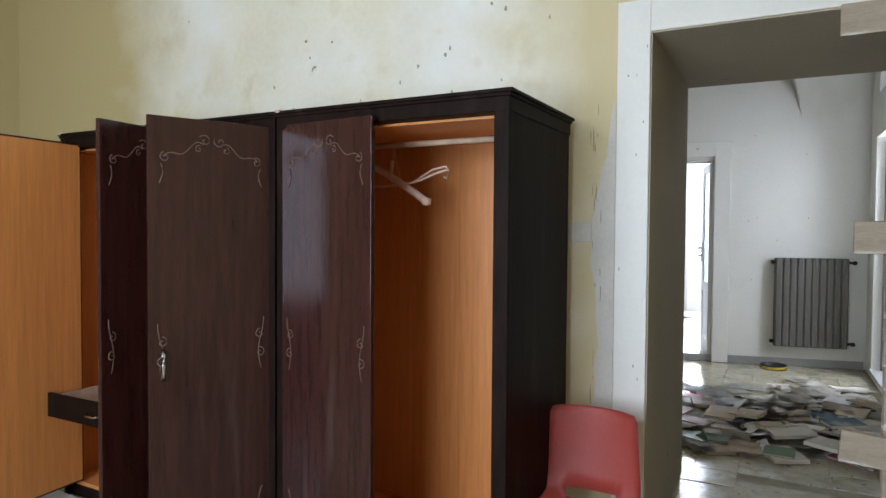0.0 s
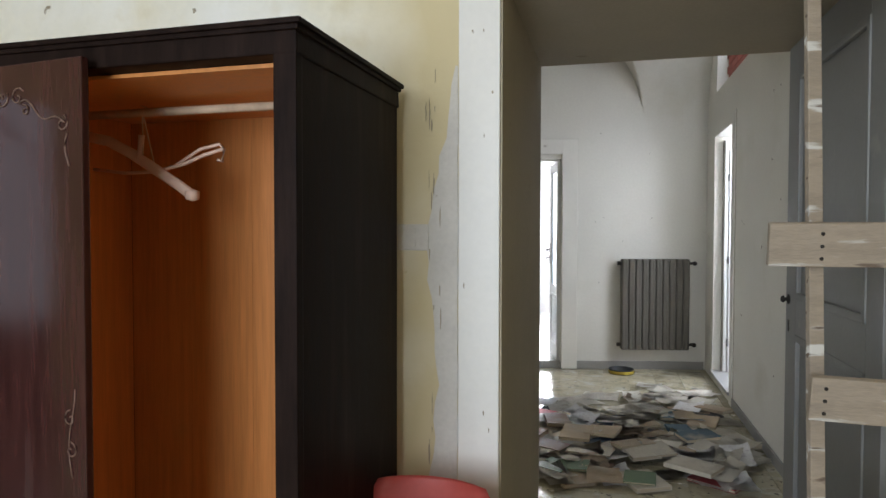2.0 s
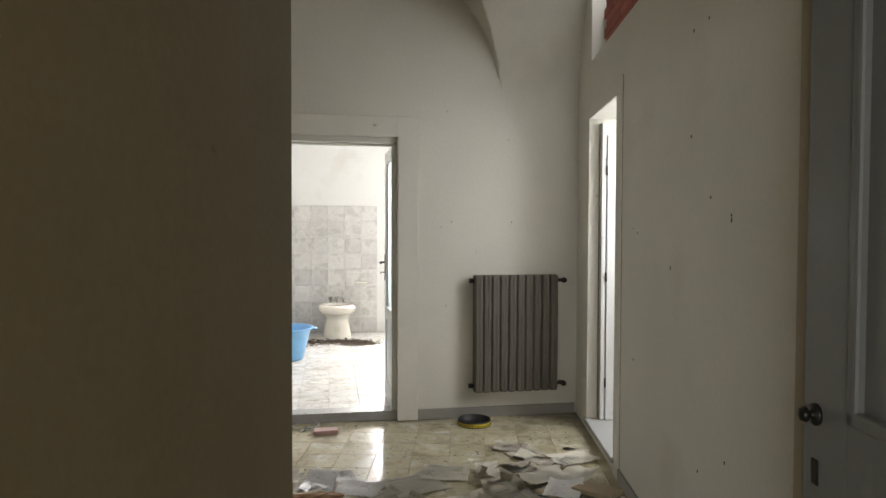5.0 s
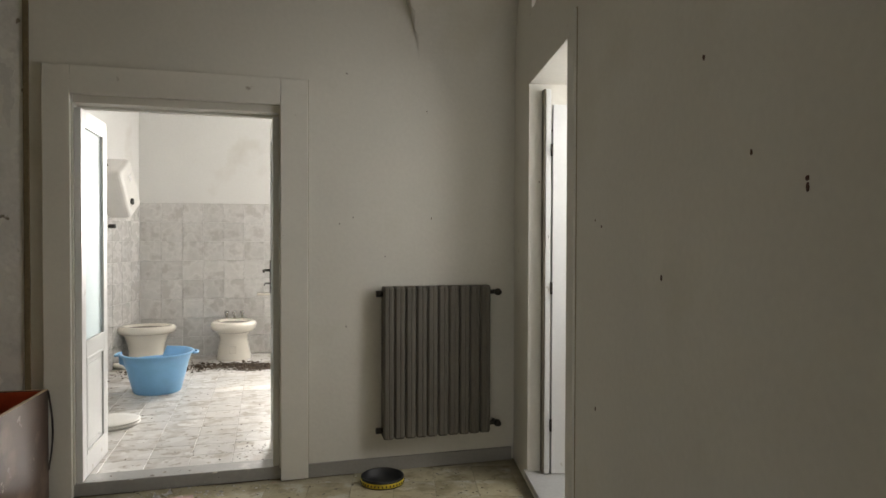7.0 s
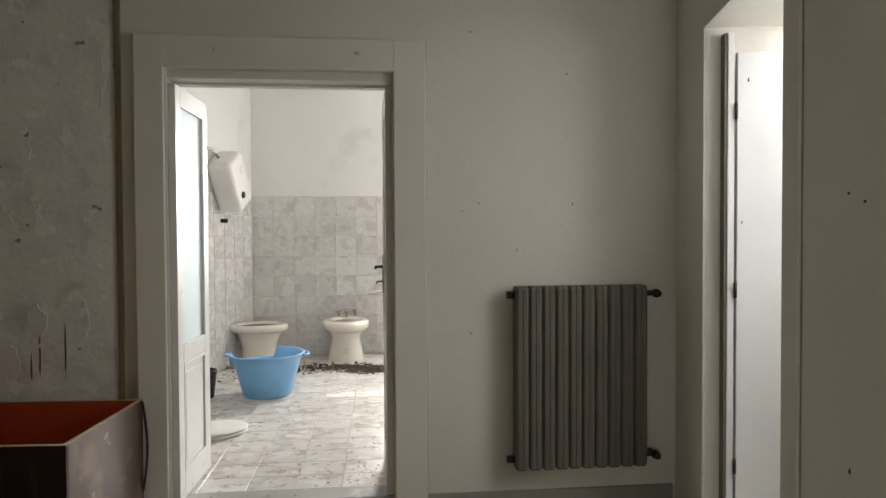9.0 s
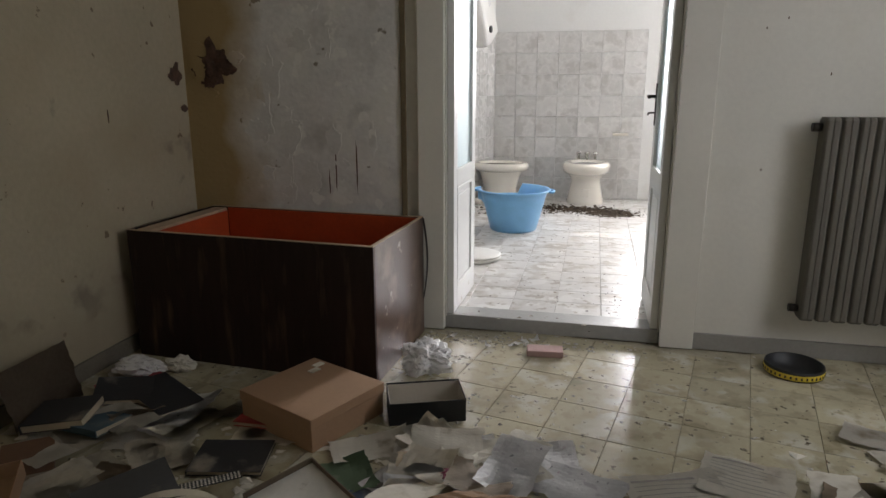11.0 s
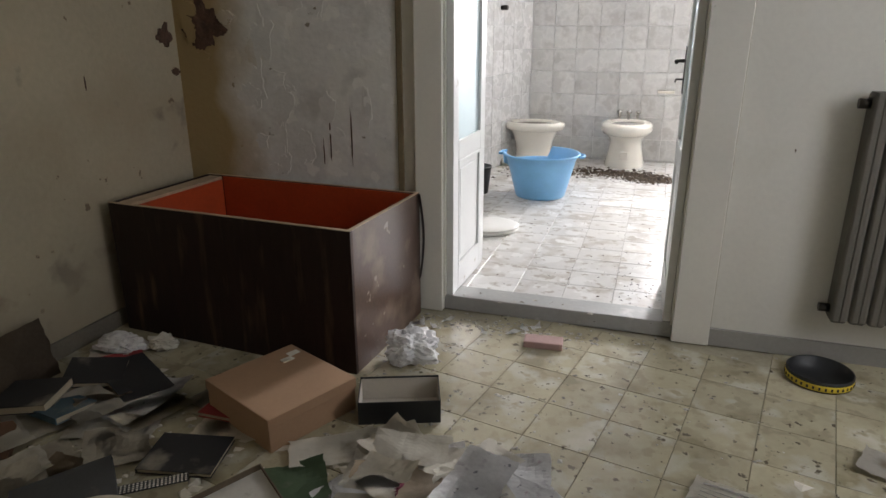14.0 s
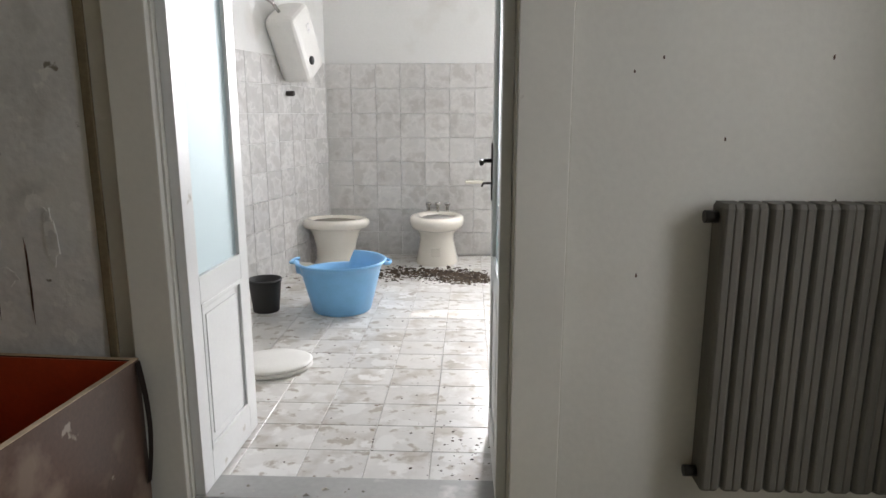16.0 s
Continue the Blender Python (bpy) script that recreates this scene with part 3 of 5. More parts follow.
# red shell chair
chair = thing("plastic_chair", pose(0.145, 0.905, 0, 0, 0, -12), "faded red plastic shell chair against the wall", "chair")
shell = bmesh.new()
rows_ = []
prof = [(-0.40, 0.355), (-0.38, 0.37), (-0.25, 0.355), (-0.12, 0.35), (-0.06, 0.36), (-0.03, 0.40), (-0.012, 0.46), (0.0, 0.62), (0.008, 0.70), (0.012, 0.725), (0.015, 0.735)]
for j, (y, z) in enumerate(prof):
    row = []
    half = 0.20 if j < 5 else 0.208 - 0.030 * (z - 0.36) / 0.37 - (0.05 if j == len(prof) - 1 else 0.012 if j == len(prof) - 2 else 0)
    for i in range(13):
        k = i / 6 - 1
        curve = 0.03 * k * k
        row.append(shell.verts.new((half * k, y - (curve if z > 0.39 else 0), z + (curve if z <= 0.39 else 0))))
    rows_.append(row)
for j, (a, b) in enumerate(zip(rows_, rows_[1:])):
    for i in range(12):
        if j in (4,) and 3 <= i <= 8:
            continue
        shell.faces.new((a[i], a[i + 1], b[i + 1], b[i])).smooth = True
bmesh.ops.solidify(shell, geom=shell.faces[:], thickness=0.006)
part("seat_shell", shell, RED_PLASTIC, chair)
for x in (-0.17, 0.17):
    part("leg", tube([(x * 0.8, -0.10, 0.347), (x, -0.02, 0.2), (x * 1.1, 0.06, 0.0)], 0.011), DARK_METAL, chair)
    part("leg", tube([(x * 0.8, -0.30, 0.352), (x, -0.36, 0.2), (x * 1.1, -0.40, 0.0)], 0.011), DARK_METAL, chair)

# light switch and chased strip of bare plaster
sw = thing("light_switch", WALL1 @ pose(-0.30, 0.0, 1.455), "old cream light switch plate on the wall", "switch")
part("plate", box(-0.055, 0.055, -0.010, 0.002, -0.045, 0.045, 0.004), FILLER, sw)
for z in (-0.022, 0.022):
    part("rocker", box(-0.012, 0.012, -0.014, -0.009, z - 0.012, z + 0.012, 0.002), FILLER, sw)
random.seed(4)
strip = bmesh.new()
left_, right_ = [], []
for k in range(29):
    z = 0.35 + 0.06 * k
    taper = min(1.0, 0.12 + (28 - k) / 7, 0.15 + k / 4)
    left_.append((-0.142 - taper * (0.085 + 0.016 * math.sin(k * 0.45) + random.uniform(-0.012, 0.012)), z))
    right_.append((-0.142 + random.uniform(-0.003, 0.001), z))
for y in (-0.004,):
    vl = [strip.verts.new((x, y, z)) for x, z in left_]
    vr = [strip.verts.new((x, y, z)) for x, z in right_]
    for k in range(28):
        strip.faces.new((vl[k], vr[k], vr[k + 1], vl[k + 1]))
ex = bmesh.ops.extrude_face_region(strip, geom=strip.faces[:])
bmesh.ops.translate(strip, vec=(0, 0.006, 0), verts=[v for v in ex["geom"] if isinstance(v, bmesh.types.BMVert)])
bmesh.ops.recalc_face_normals(strip, faces=strip.faces[:])
structure("trim_plaster_patch", strip, FILLER, "ragged grey strip of bare filler on the yellow wall", WALL1)

# open panelled door lying against the reveal
leaf = thing("door_1", WALL1 @ pose(1.155, -0.02, 0.01, 0, 0, 90), "grey-white panelled wooden door standing wide open", "door", kind="structure")
LW, LH = 1.07, 2.27
part("stile", box(0, 0.13, 0, 0.038, 0, LH, 0.003), DOOR_SHADED, leaf)
part("stile", box(LW - 0.155, LW, 0, 0.038, 0, LH, 0.003), DOOR_SHADED, leaf)
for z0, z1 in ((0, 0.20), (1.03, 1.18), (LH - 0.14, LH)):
    part("rail", box(0.13, LW - 0.155, 0, 0.038, z0, z1, 0.002), DOOR_SHADED, leaf)
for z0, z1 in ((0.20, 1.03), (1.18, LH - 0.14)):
    part("panel", box(0.13, LW - 0.155, 0.012, 0.026, z0, z1), DOOR_SHADED, leaf)
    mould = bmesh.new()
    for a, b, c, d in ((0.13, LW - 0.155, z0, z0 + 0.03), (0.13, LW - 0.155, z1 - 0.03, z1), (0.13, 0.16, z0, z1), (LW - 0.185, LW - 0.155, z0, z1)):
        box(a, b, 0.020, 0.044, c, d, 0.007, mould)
    part("moulding", mould, DOOR_SHADED, leaf)
knob = part("handle", lathe([(0.022, 0), (0.022, 0.006), (0.008, 0.01), (0.008, 0.016), (0.016, 0.022), (0.012, 0.032), (0.0, 0.034)], 16), DARK_METAL, leaf, "dark metal knob", pose(LW - 0.05, 0.038, 1.17, -90))
part("keyhole", box(LW - 0.062, LW - 0.038, 0.038, 0.042, 1.03, 1.08, 0.003), DARK_METAL, leaf)
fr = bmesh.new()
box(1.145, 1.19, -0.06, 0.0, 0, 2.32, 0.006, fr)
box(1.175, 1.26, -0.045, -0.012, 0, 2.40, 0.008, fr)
structure("door_frame_bedroom", fr, FRAME_SHADED, "white moulded door frame post", WALL1)

# slatted wooden barrier leaning in the doorway
bar_ = thing("wooden_barrier", pose(1.03, 0.40, 0, 0, 0, 0), "makeshift barrier of raw boards nailed to laths", "barrier")
lath = Matrix(((1, 0, 0.045, 0), (0, 1, 0.135, 0), (0, 0, 1, 0), (0, 0, 0, 1)))
for x in (0.0, 0.80):
    part("lath", box(x - 0.017, x + 0.017, -0.011 - x * 0.2, 0.011 - x * 0.2, 0.0, 2.24, 0.003, m=lath), RAW_WOOD, bar_)
for x0, x1, z, tilt in ((-0.17, 0.92, 2.13, 0.5), (-0.115, 0.92, 1.395, 0.0), (-0.030, 0.92, 1.04, -1.5), (-0.14, 0.92, 0.735, -5.0)):
    board = box(0, x1 - x0, -0.012, 0.012, 0, 0.105, 0.003)
    bo = part("board", board, RAW_WOOD, bar_, "weathered raw wooden board", pose(x0 + 0.045 * z, -0.027 + 0.135 * z - x0 * 0.2, z, 8, tilt * -1, -11.3))
    for nz in (0.02, 0.05, 0.08):
        part("nail", lathe([(0.0045, 0), (0.0045, 0.003), (0, 0.004)], 8), DARK_METAL, bo, "", pose(-x0, -0.0115, nz, 90))

# ---- hall things ----
rad = thing("radiator", pose(1.852, 5.93, 0.225), "grey ten-section iron radiator fixed below the plaster wall", "radiator")
for k in range(10):
    sec = bmesh.new()
    x = 0.0705 * k
    outline = [(0.002, -0.036), (0.008, -0.045), (0.014, -0.049), (0.031, -0.049), (0.035, -0.045), (0.039, -0.049), (0.056, -0.049), (0.062, -0.045), (0.0685, -0.036), (0.0685, 0.045), (0.002, 0.045)]
    levels = [[sec.verts.new((x + 0.03525 + (px - 0.03525) * q, py * q, z)) for px, py in outline] for z, q in ((0.0, 0.84), (0.012, 1.0), (0.940, 1.0), (0.955, 0.84))]
    for lo, hi in zip(levels, levels[1:]):
        for i in range(len(outline)):
            sec.faces.new((lo[i], lo[(i + 1) % len(outline)], hi[(i + 1) % len(outline)], hi[i]))
    sec.faces.new(levels[0][::-1])
    sec.faces.new(levels[-1])
    part("section", sec, IRON, rad)
for z in (0.05, 0.91):
    part("pipe_cap", tube([(-0.04, 0, z), (0.0, 0, z)], 0.02), DARK_METAL, rad, "black end cap")
    valve = part("valve", tube([(0.705, 0, z), (0.765, 0, z)], 0.014), DARK_METAL, rad, "dark metal valve")
    part("knob", lathe([(0.022, -0.02), (0.024, 0.0), (0.018, 0.025), (0.0, 0.03)], 12), DARK_METAL, valve, "", pose(0.76, -0.02, z, 90))
    part("pipe", tube([(0.75, 0, z), (0.76, 0.03, z), (0.76, 0.068, z)], 0.011), IRON, rad)
for x in (0.12, 0.58):
    part("bracket", box(x, x + 0.02, 0.03, 0.068, 0.85, 0.88), DARK_METAL, rad)

crate = thing("open_crate", pose(-1.335, 5.30, 0, 0, 0, -3.5), "dark brown board crate with red inside, open top", "crate")
CW, CD, CH = 1.285, 0.70, 0.645
part("front_panel", box(0, CW, 0, 0.018, 0, CH - 0.001, 0.002), DARK_BOARD, crate)
part("back_panel", box(0.018, CW - 0.018, CD - 0.018, CD, 0, CH, 0.002), DARK_BOARD, crate)
part("side_panel", box(0, 0.018, 0.018, CD, 0, CH, 0.002), DARK_BOARD, crate)
part("side_panel", box(CW - 0.018, CW, 0.018, CD, 0, CH, 0.002), SCUFFED_LIT, crate, "scuffed brown side board, coloured lighter as the lit side")
part("bottom_panel", box(0.018, CW - 0.018, 0.018, CD - 0.018, 0.01, 0.03), RED_PAINT, crate)
for args in ((0.018, CW - 0.018, 0.018, 0.024, 0.03, CH - 0.004), (0.11, CW - 0.018, CD - 0.024, CD - 0.018, 0.03, CH - 0.004),
             (CW - 0.024, CW - 0.018, 0.024, CD - 0.024, 0.03, CH - 0.004), (0.10, 0.106, 0.024, CD - 0.024, 0.03, CH - 0.02)):
    part("lining", box(*args), RED_PAINT, crate, "red-orange laminate lining")
rim = bmesh.new()
box(0, CW, 0.0, 0.018, CH - 0.001, CH + 0.002, bm=rim)
box(CW - 0.018, CW, 0.018, CD, CH, CH + 0.0025, bm=rim)
box(0, CW - 0.018, CD - 0.018, CD, CH, CH + 0.002, bm=rim)
part("rim", rim, CHIPBOARD, crate, "pale raw board edge")
part("corner_block", box(0.018, 0.10, 0.03, CD - 0.02, CH - 0.025, CH - 0.006), CHIPBOARD, crate, "pale raw board ledge")
veneer = bmesh.new()
vs = [[veneer.verts.new((CW + 0.004 + 0.022 * math.sin(math.pi * k / 8), CD - 0.03 + dy, 0.20 + 0.44 * k / 8)) for dy in (0, 0.03)] for k in range(9)]
for a, b in zip(vs, vs[1:]):
    veneer.faces.new((a[0], a[1], b[1], b[0]))
bmesh.ops.solidify(veneer, geom=veneer.faces[:], thickness=0.003)
part("loose_veneer", veneer, DARK_BOARD, crate, "lifting strip of veneer")

carton = thing("cardboard_carton", pose(-0.100, 4.62, 0, 0, 0, 66), "closed brown cardboard carton with a crumb on its lid", "carton")
part("carton_body", box(0.004, 0.396, 0.004, 0.416, 0, 0.128, 0.004), CARDBOARD, carton)
part("lid", box(0, 0.40, 0, 0.42, 0.095, 0.138, 0.004), CARDBOARD, carton)
for x, y in ((0.28, 0.30), (0.33, 0.33)):
    part("flake", box(x, x + 0.05, y, y + 0.03, 0.138, 0.142, 0.001), PAPER, carton, "scrap of torn paper")

sbx = thing("shoe_box", pose(0.115, 4.88, 0, 0, 0, 21), "black open shoe box with a pale inside", "box")
for args in ((0, 0.31, 0, 0.003, 0, 0.095), (0, 0.31, 0.172, 0.175, 0, 0.105), (0, 0.003, 0.003, 0.172, 0, 0.10), (0.307, 0.31, 0.003, 0.172, 0, 0.10)):
    part("box_wall", box(*args), BLACK_CARD, sbx)
part("box_bottom", box(0.003, 0.307, 0.003, 0.172, 0.001, 0.005), CARD_IN, sbx)
inn = bmesh.new()
box(0.004, 0.306, 0.169, 0.1715, 0.006, 0.098, bm=inn)
box(0.004, 0.006, 0.004, 0.168, 0.006, 0.094, bm=inn)
box(0.304, 0.306, 0.004, 0.168, 0.006, 0.094, bm=inn)
box(0.007, 0.303, 0.004, 0.006, 0.006, 0.088, bm=inn)
part("box_lining", inn, CARD_IN, sbx, "pale inner lining")

tagged(mesh_ob("clay_tile", box(-0.09, 0.09, -0.045, 0.045, 0, 0.032, 0.006), PINK_CLAY, None, "", pose(0.665, 5.745, 0, 0, 0, 5)), "loose pink clay brick lying before the threshold", "brick")

ring = thing("tape_ring", pose(1.83, 5.79, 0), "yellow and black shallow round tin on the floor", "tin")
part("rim", lathe([(0.125, 0.0), (0.13, 0.003), (0.13, 0.045), (0.127, 0.048), (0.122, 0.045), (0.122, 0.006), (0.0, 0.006)], 40), BLACK_CARD, ring)
part("band", lathe([(0.1305, 0.008), (0.1312, 0.01), (0.1312, 0.032), (0.1305, 0.034)], 40, caps=False), YELLOW, ring, "yellow band")
for k in range(36):
    a = 2 * math.pi * k / 36
    part("mark", box(-0.004, 0.004, -0.0012, 0.0012, 0.014, 0.026), BLACK_CARD, ring, "", pose(0.1318 * math.cos(a), 0.1318 * math.sin(a), 0, 0, 0, math.degrees(a) + 90))


def crumpled(name, m, size, material, label, category, seed, flat=0.6):
    bm = bmesh.new()
    bmesh.ops.create_icosphere(bm, subdivisions=4, radius=1.0)
    for v in bm.verts:
        p = v.co.copy()
        f = 0.75 + 0.35 * noise.noise(p * 1.7 + Vector((seed, 0, 0))) + 0.30 * abs(noise.noise(p * 4.5 + Vector((0, seed, 0)))) + 0.16 * abs(noise.noise(p * 10 + Vector((0, 0, seed)))) - 0.10
        v.co = Vector((p.x * f * size[0], p.y * f * size[1], max(0.0, p.z * f * flat + 0.45) * size[2]))
    return tagged(mesh_ob(name, bm, material, None, "", m), label, category)


crumpled("plastic_bag", pose(0.13, 5.40, 0), (0.15, 0.13, 0.17), CLEAR_BAG, "crumpled white plastic bag beside the crate", "bag", 1.0)
crumpled("paper_bag", pose(0.56, 4.36, 0.01, 0, 0, 15), (0.25, 0.09, 0.09), CRAFT, "crumpled brown paper bag among the litter", "bag", 5.0)
crumpled("white_rag", pose(-1.19, 5.10, 0), (0.15, 0.10, 0.08), PAPER_GREY, "crumpled dirty white paper beside the crate", "paper", 9.0)
crumpled("beige_rag", pose(-1.02, 5.17, 0), (0.09, 0.07, 0.07), PAPER, "crumpled beige paper beside the crate", "paper", 13.0)
crumpled("plastic_film", pose(-0.34, 3.90, 0.03), (0.20, 0.11, 0.07), CLEAR_BAG, "crumpled clear plastic film on the litter", "plastic film", 17.0)
crumpled("crimson_cloth", pose(0.45, 4.53, 0.02, 0, 0, 20), (0.11, 0.05, 0.05), PURPLE, "crumpled crimson cloth among the papers", "cloth", 21.0)
crumpled("white_film", pose(0.72, 4.45, 0.0), (0.09, 0.06, 0.05), CLEAR_BAG, "crumpled white plastic film on the floor", "plastic film", 25.0)
crumpled("red_ribbon", pose(0.05, 3.98, 0.04), (0.13, 0.05, 0.05), COVERS[5], "tangled bright red ribbon on the litter", "ribbon", 29.0)

tagged(crumpled("brown_rag", WARD @ pose(-0.56, 0.22, 0.09), (0.13, 0.11, 0.10), CRAFT, "crumpled brown rag on the wardrobe floor", "rag", 33.0), group="")
# rotten hole in the corner plaster, stain round it, torn poster patch
random.seed(11)


def blob(name, cx, cz, rx, rz, depth, material, m, label, seed, n=44, rough=0.35):
    """An uneven flat patch lying on a wall, in the wall's x and z."""
    bm = bmesh.new()
    ring_ = []
    for k in range(n):
        a = 2 * math.pi * k / n
        f = 1 + rough * noise.noise(Vector((math.cos(a) * 1.6 + seed, math.sin(a) * 1.6, seed))) + 0.5 * rough * noise.noise(Vector((math.cos(a) * 5 + seed, math.sin(a) * 5, 0)))
        ring_.append(bm.verts.new((cx + rx * f * math.cos(a), 0, cz + rz * f * math.sin(a))))
    bm.faces.new(ring_)
    ex_ = bmesh.ops.extrude_face_region(bm, geom=bm.faces[:])
    bmesh.ops.translate(bm, vec=(0, -depth, 0), verts=[v for v in ex_["geom"] if isinstance(v, bmesh.types.BMVert)])
    bmesh.ops.recalc_face_normals(bm, faces=bm.faces[:])
    return structure(name, bm, material, label, m)


NORTH = pose(0, 5.994, 0)
WEST = pose(-1.40, 0, 0, 0, 0, 90)
hole = bmesh.new()
bmesh.ops.create_icosphere(hole, subdivisions=4, radius=1.0)
for v in hole.verts:
    p = v.co
    f = 0.7 + 0.5 * noise.noise(p * 2.3) + 0.3 * noise.noise(p * 6)
    v.co = Vector((-1.215 + 0.150 * p.x * f, 5.995 + 0.022 * p.y * f, 1.43 + 0.145 * p.z * f))
structure("trim_hole", hole, HOLE, "rotten brown hole in the corner plaster")
for cx, cz, rx, rz, sd in ((-1.30, 1.46, 0.05, 0.10, 3), (-1.08, 1.47, 0.05, 0.03, 5), (-1.24, 1.28, 0.05, 0.02, 7)):
    blob("trim_flake", cx, cz, rx, rz, 0.012, PLASTER_PEEL, NORTH, "lifting flake of plaster beside the hole", sd)
for k in range(30):
    blob("trim_flake", random.uniform(-0.98, -0.20), random.uniform(0.68, 2.6), random.uniform(0.012, 0.065), random.uniform(0.012, 0.10), random.uniform(0.002, 0.005), FLAKE if k % 3 else PLASTER_PEEL, NORTH,
         "thin lifting flake of white paint", k + 130, n=30, rough=0.7)
for cx, cz, rz in ((-0.52, 0.86, 0.11), (-0.40, 0.88, 0.13), (-0.56, 0.80, 0.06)):
    blob("trim_scratch", cx, cz, 0.004, rz, 0.0015, HOLE, NORTH, "dark scratch in the plaster", cz * 9, n=24, rough=0.7)
for k in range(16):
    blob("trim_crack", -0.225 + random.gauss(0, 0.014), random.uniform(0.6, 2.0), random.uniform(0.001, 0.003), random.uniform(0.008, 0.04), 0.0008, CRACK, WALL1 @ pose(0, -0.0035, 0),
         "dark crack along the chased filler strip", k + 210, n=24, rough=0.7)
for k in range(18):
    blob("trim_chip", random.uniform(-2.6, -0.3), random.uniform(2.05, 2.6), random.uniform(0.003, 0.009), random.uniform(0.004, 0.014), 0.0015, CRACK, WALL1,
         "small dark chip in the yellow plaster", k + 240, n=16, rough=0.7)
for k in range(9):
    blob("trim_chip", random.uniform(-0.13, -0.01), random.uniform(0.5, 2.3), random.uniform(0.0012, 0.003), random.uniform(0.003, 0.009), 0.0008, CRACK, WALL1 @ pose(0, -0.012, 0),
         "small chip in the white casing paint", k + 270, n=16, rough=0.7)
structure("trim_poster", box(-0.115, 0.115, -0.002, 0.001, -0.085, 0.085, 0.0008), POSTER, "torn paper remnant glued to the damp wall", WEST @ pose(4.19, 0, 0.785, 0, 3, 0))
for cx, cz, rx, rz, sd in ((4.12, 0.855, 0.045, 0.014, 71), (4.135, 0.825, 0.012, 0.035, 72), (4.27, 0.74, 0.010, 0.006, 73), (4.28, 0.79, 0.006, 0.008, 74), (4.24, 0.575, 0.028, 0.004, 75), (4.16, 0.63, 0.004, 0.05, 76), (4.275, 0.63, 0.003, 0.045, 77), (4.02, 0.565, 0.03, 0.004, 78)):
    blob("trim_poster_stain", cx, cz, rx, rz, 0.0035, SHADE_STAIN_BROWN, WEST, "dark torn patch on the glued paper", sd, n=30, rough=0.8)
blob("trim_poster_tear", 4.11, 0.84, 0.035, 0.05, 0.007, POSTER, WEST, "curling torn corner of a paper remnant", 33)
for cx, cz, rx, rz, sd in ((4.30, 0.60, 0.035, 0.003, 51), (5.35, 1.18, 0.003, 0.03, 55), (5.9, 1.38, 0.05, 0.05, 57), (5.96, 1.20, 0.03, 0.02, 58)):
    blob("trim_crack", cx, cz, rx, rz, 0.003, HOLE, WEST, "dark crack in the damp plaster", sd, n=24, rough=0.6)
for k in range(15):
    blob("trim_mark", random.uniform(0.2, 3.2) if k % 2 else random.uniform(1.6, 3.2), random.uniform(0.5, 2.6), random.uniform(0.003, 0.006), random.uniform(0.004, 0.010), 0.002,
         HOLE, WIN_WALL, "small dark nail hole in the plaster", k + 40, n=10)
for k in range(8):
    blob("trim_mark", random.uniform(1.45, 2.6), random.uniform(0.5, 2.6), 0.003, random.uniform(0.004, 0.009), 0.002, HOLE, pose(0, 6.0, 0),
         "small dark nail hole in the plaster", k + 90, n=10)

for a, b, c, d in ((0.436, 0.440, 0.10, 2.494), (1.53, 1.534, 0.0, 2.494), (0.436, 1.534, 2.490, 2.494)):
    structure("trim_gap", box(a, b, -0.004, 0.0, c, d), CRACK, "dark open joint round the window band", WIN_WALL)
for a, b, c, d in ((-0.054, -0.050, 0.0, 2.454), (1.40, 1.404, 0.085, 2.454), (-0.054, 1.404, 2.450, 2.454)):
    structure("trim_gap", box(a, b, 5.996, 6.0, c, d), CRACK, "dark open joint round the door casing")
# white casement leaf standing in the tall window, and the brick building outside
cas = thing("window_2", WIN_WALL @ pose(0.56, 0.075, 0.11, 0, 0, 0), "white wooden casement folded outward in the tall window", "window", kind="structure")
part("stile", box(0.0, 0.04, 0.0, 0.03, 0, 2.24, 0.004), DOOR_PAINT, cas)
part("casement", box(0.012, 0.045, 0.04, 0.56, 0.0, 2.15, 0.004), DOOR_PAINT, cas)
# dark strip carries the stile's shadow in its colour
part("rebate", box(-0.02, 0.035, -0.012, -0.001, 0, 2.24, 0.001), DIRT_SHADE_DARK, cas, "dark strip painted as the shadow in the gap beside the frame")
part("moulding", box(0.045, 0.056, 0.42, 0.44, 0.45, 1.95, 0.003), DOOR_PAINT, cas)
for z in (0.25, 1.05, 1.85):
    part("hinge", tube([(0.047, 0.035, z), (0.047, 0.035, z + 0.07)], 0.007), DARK_METAL, cas)

# bathroom double door


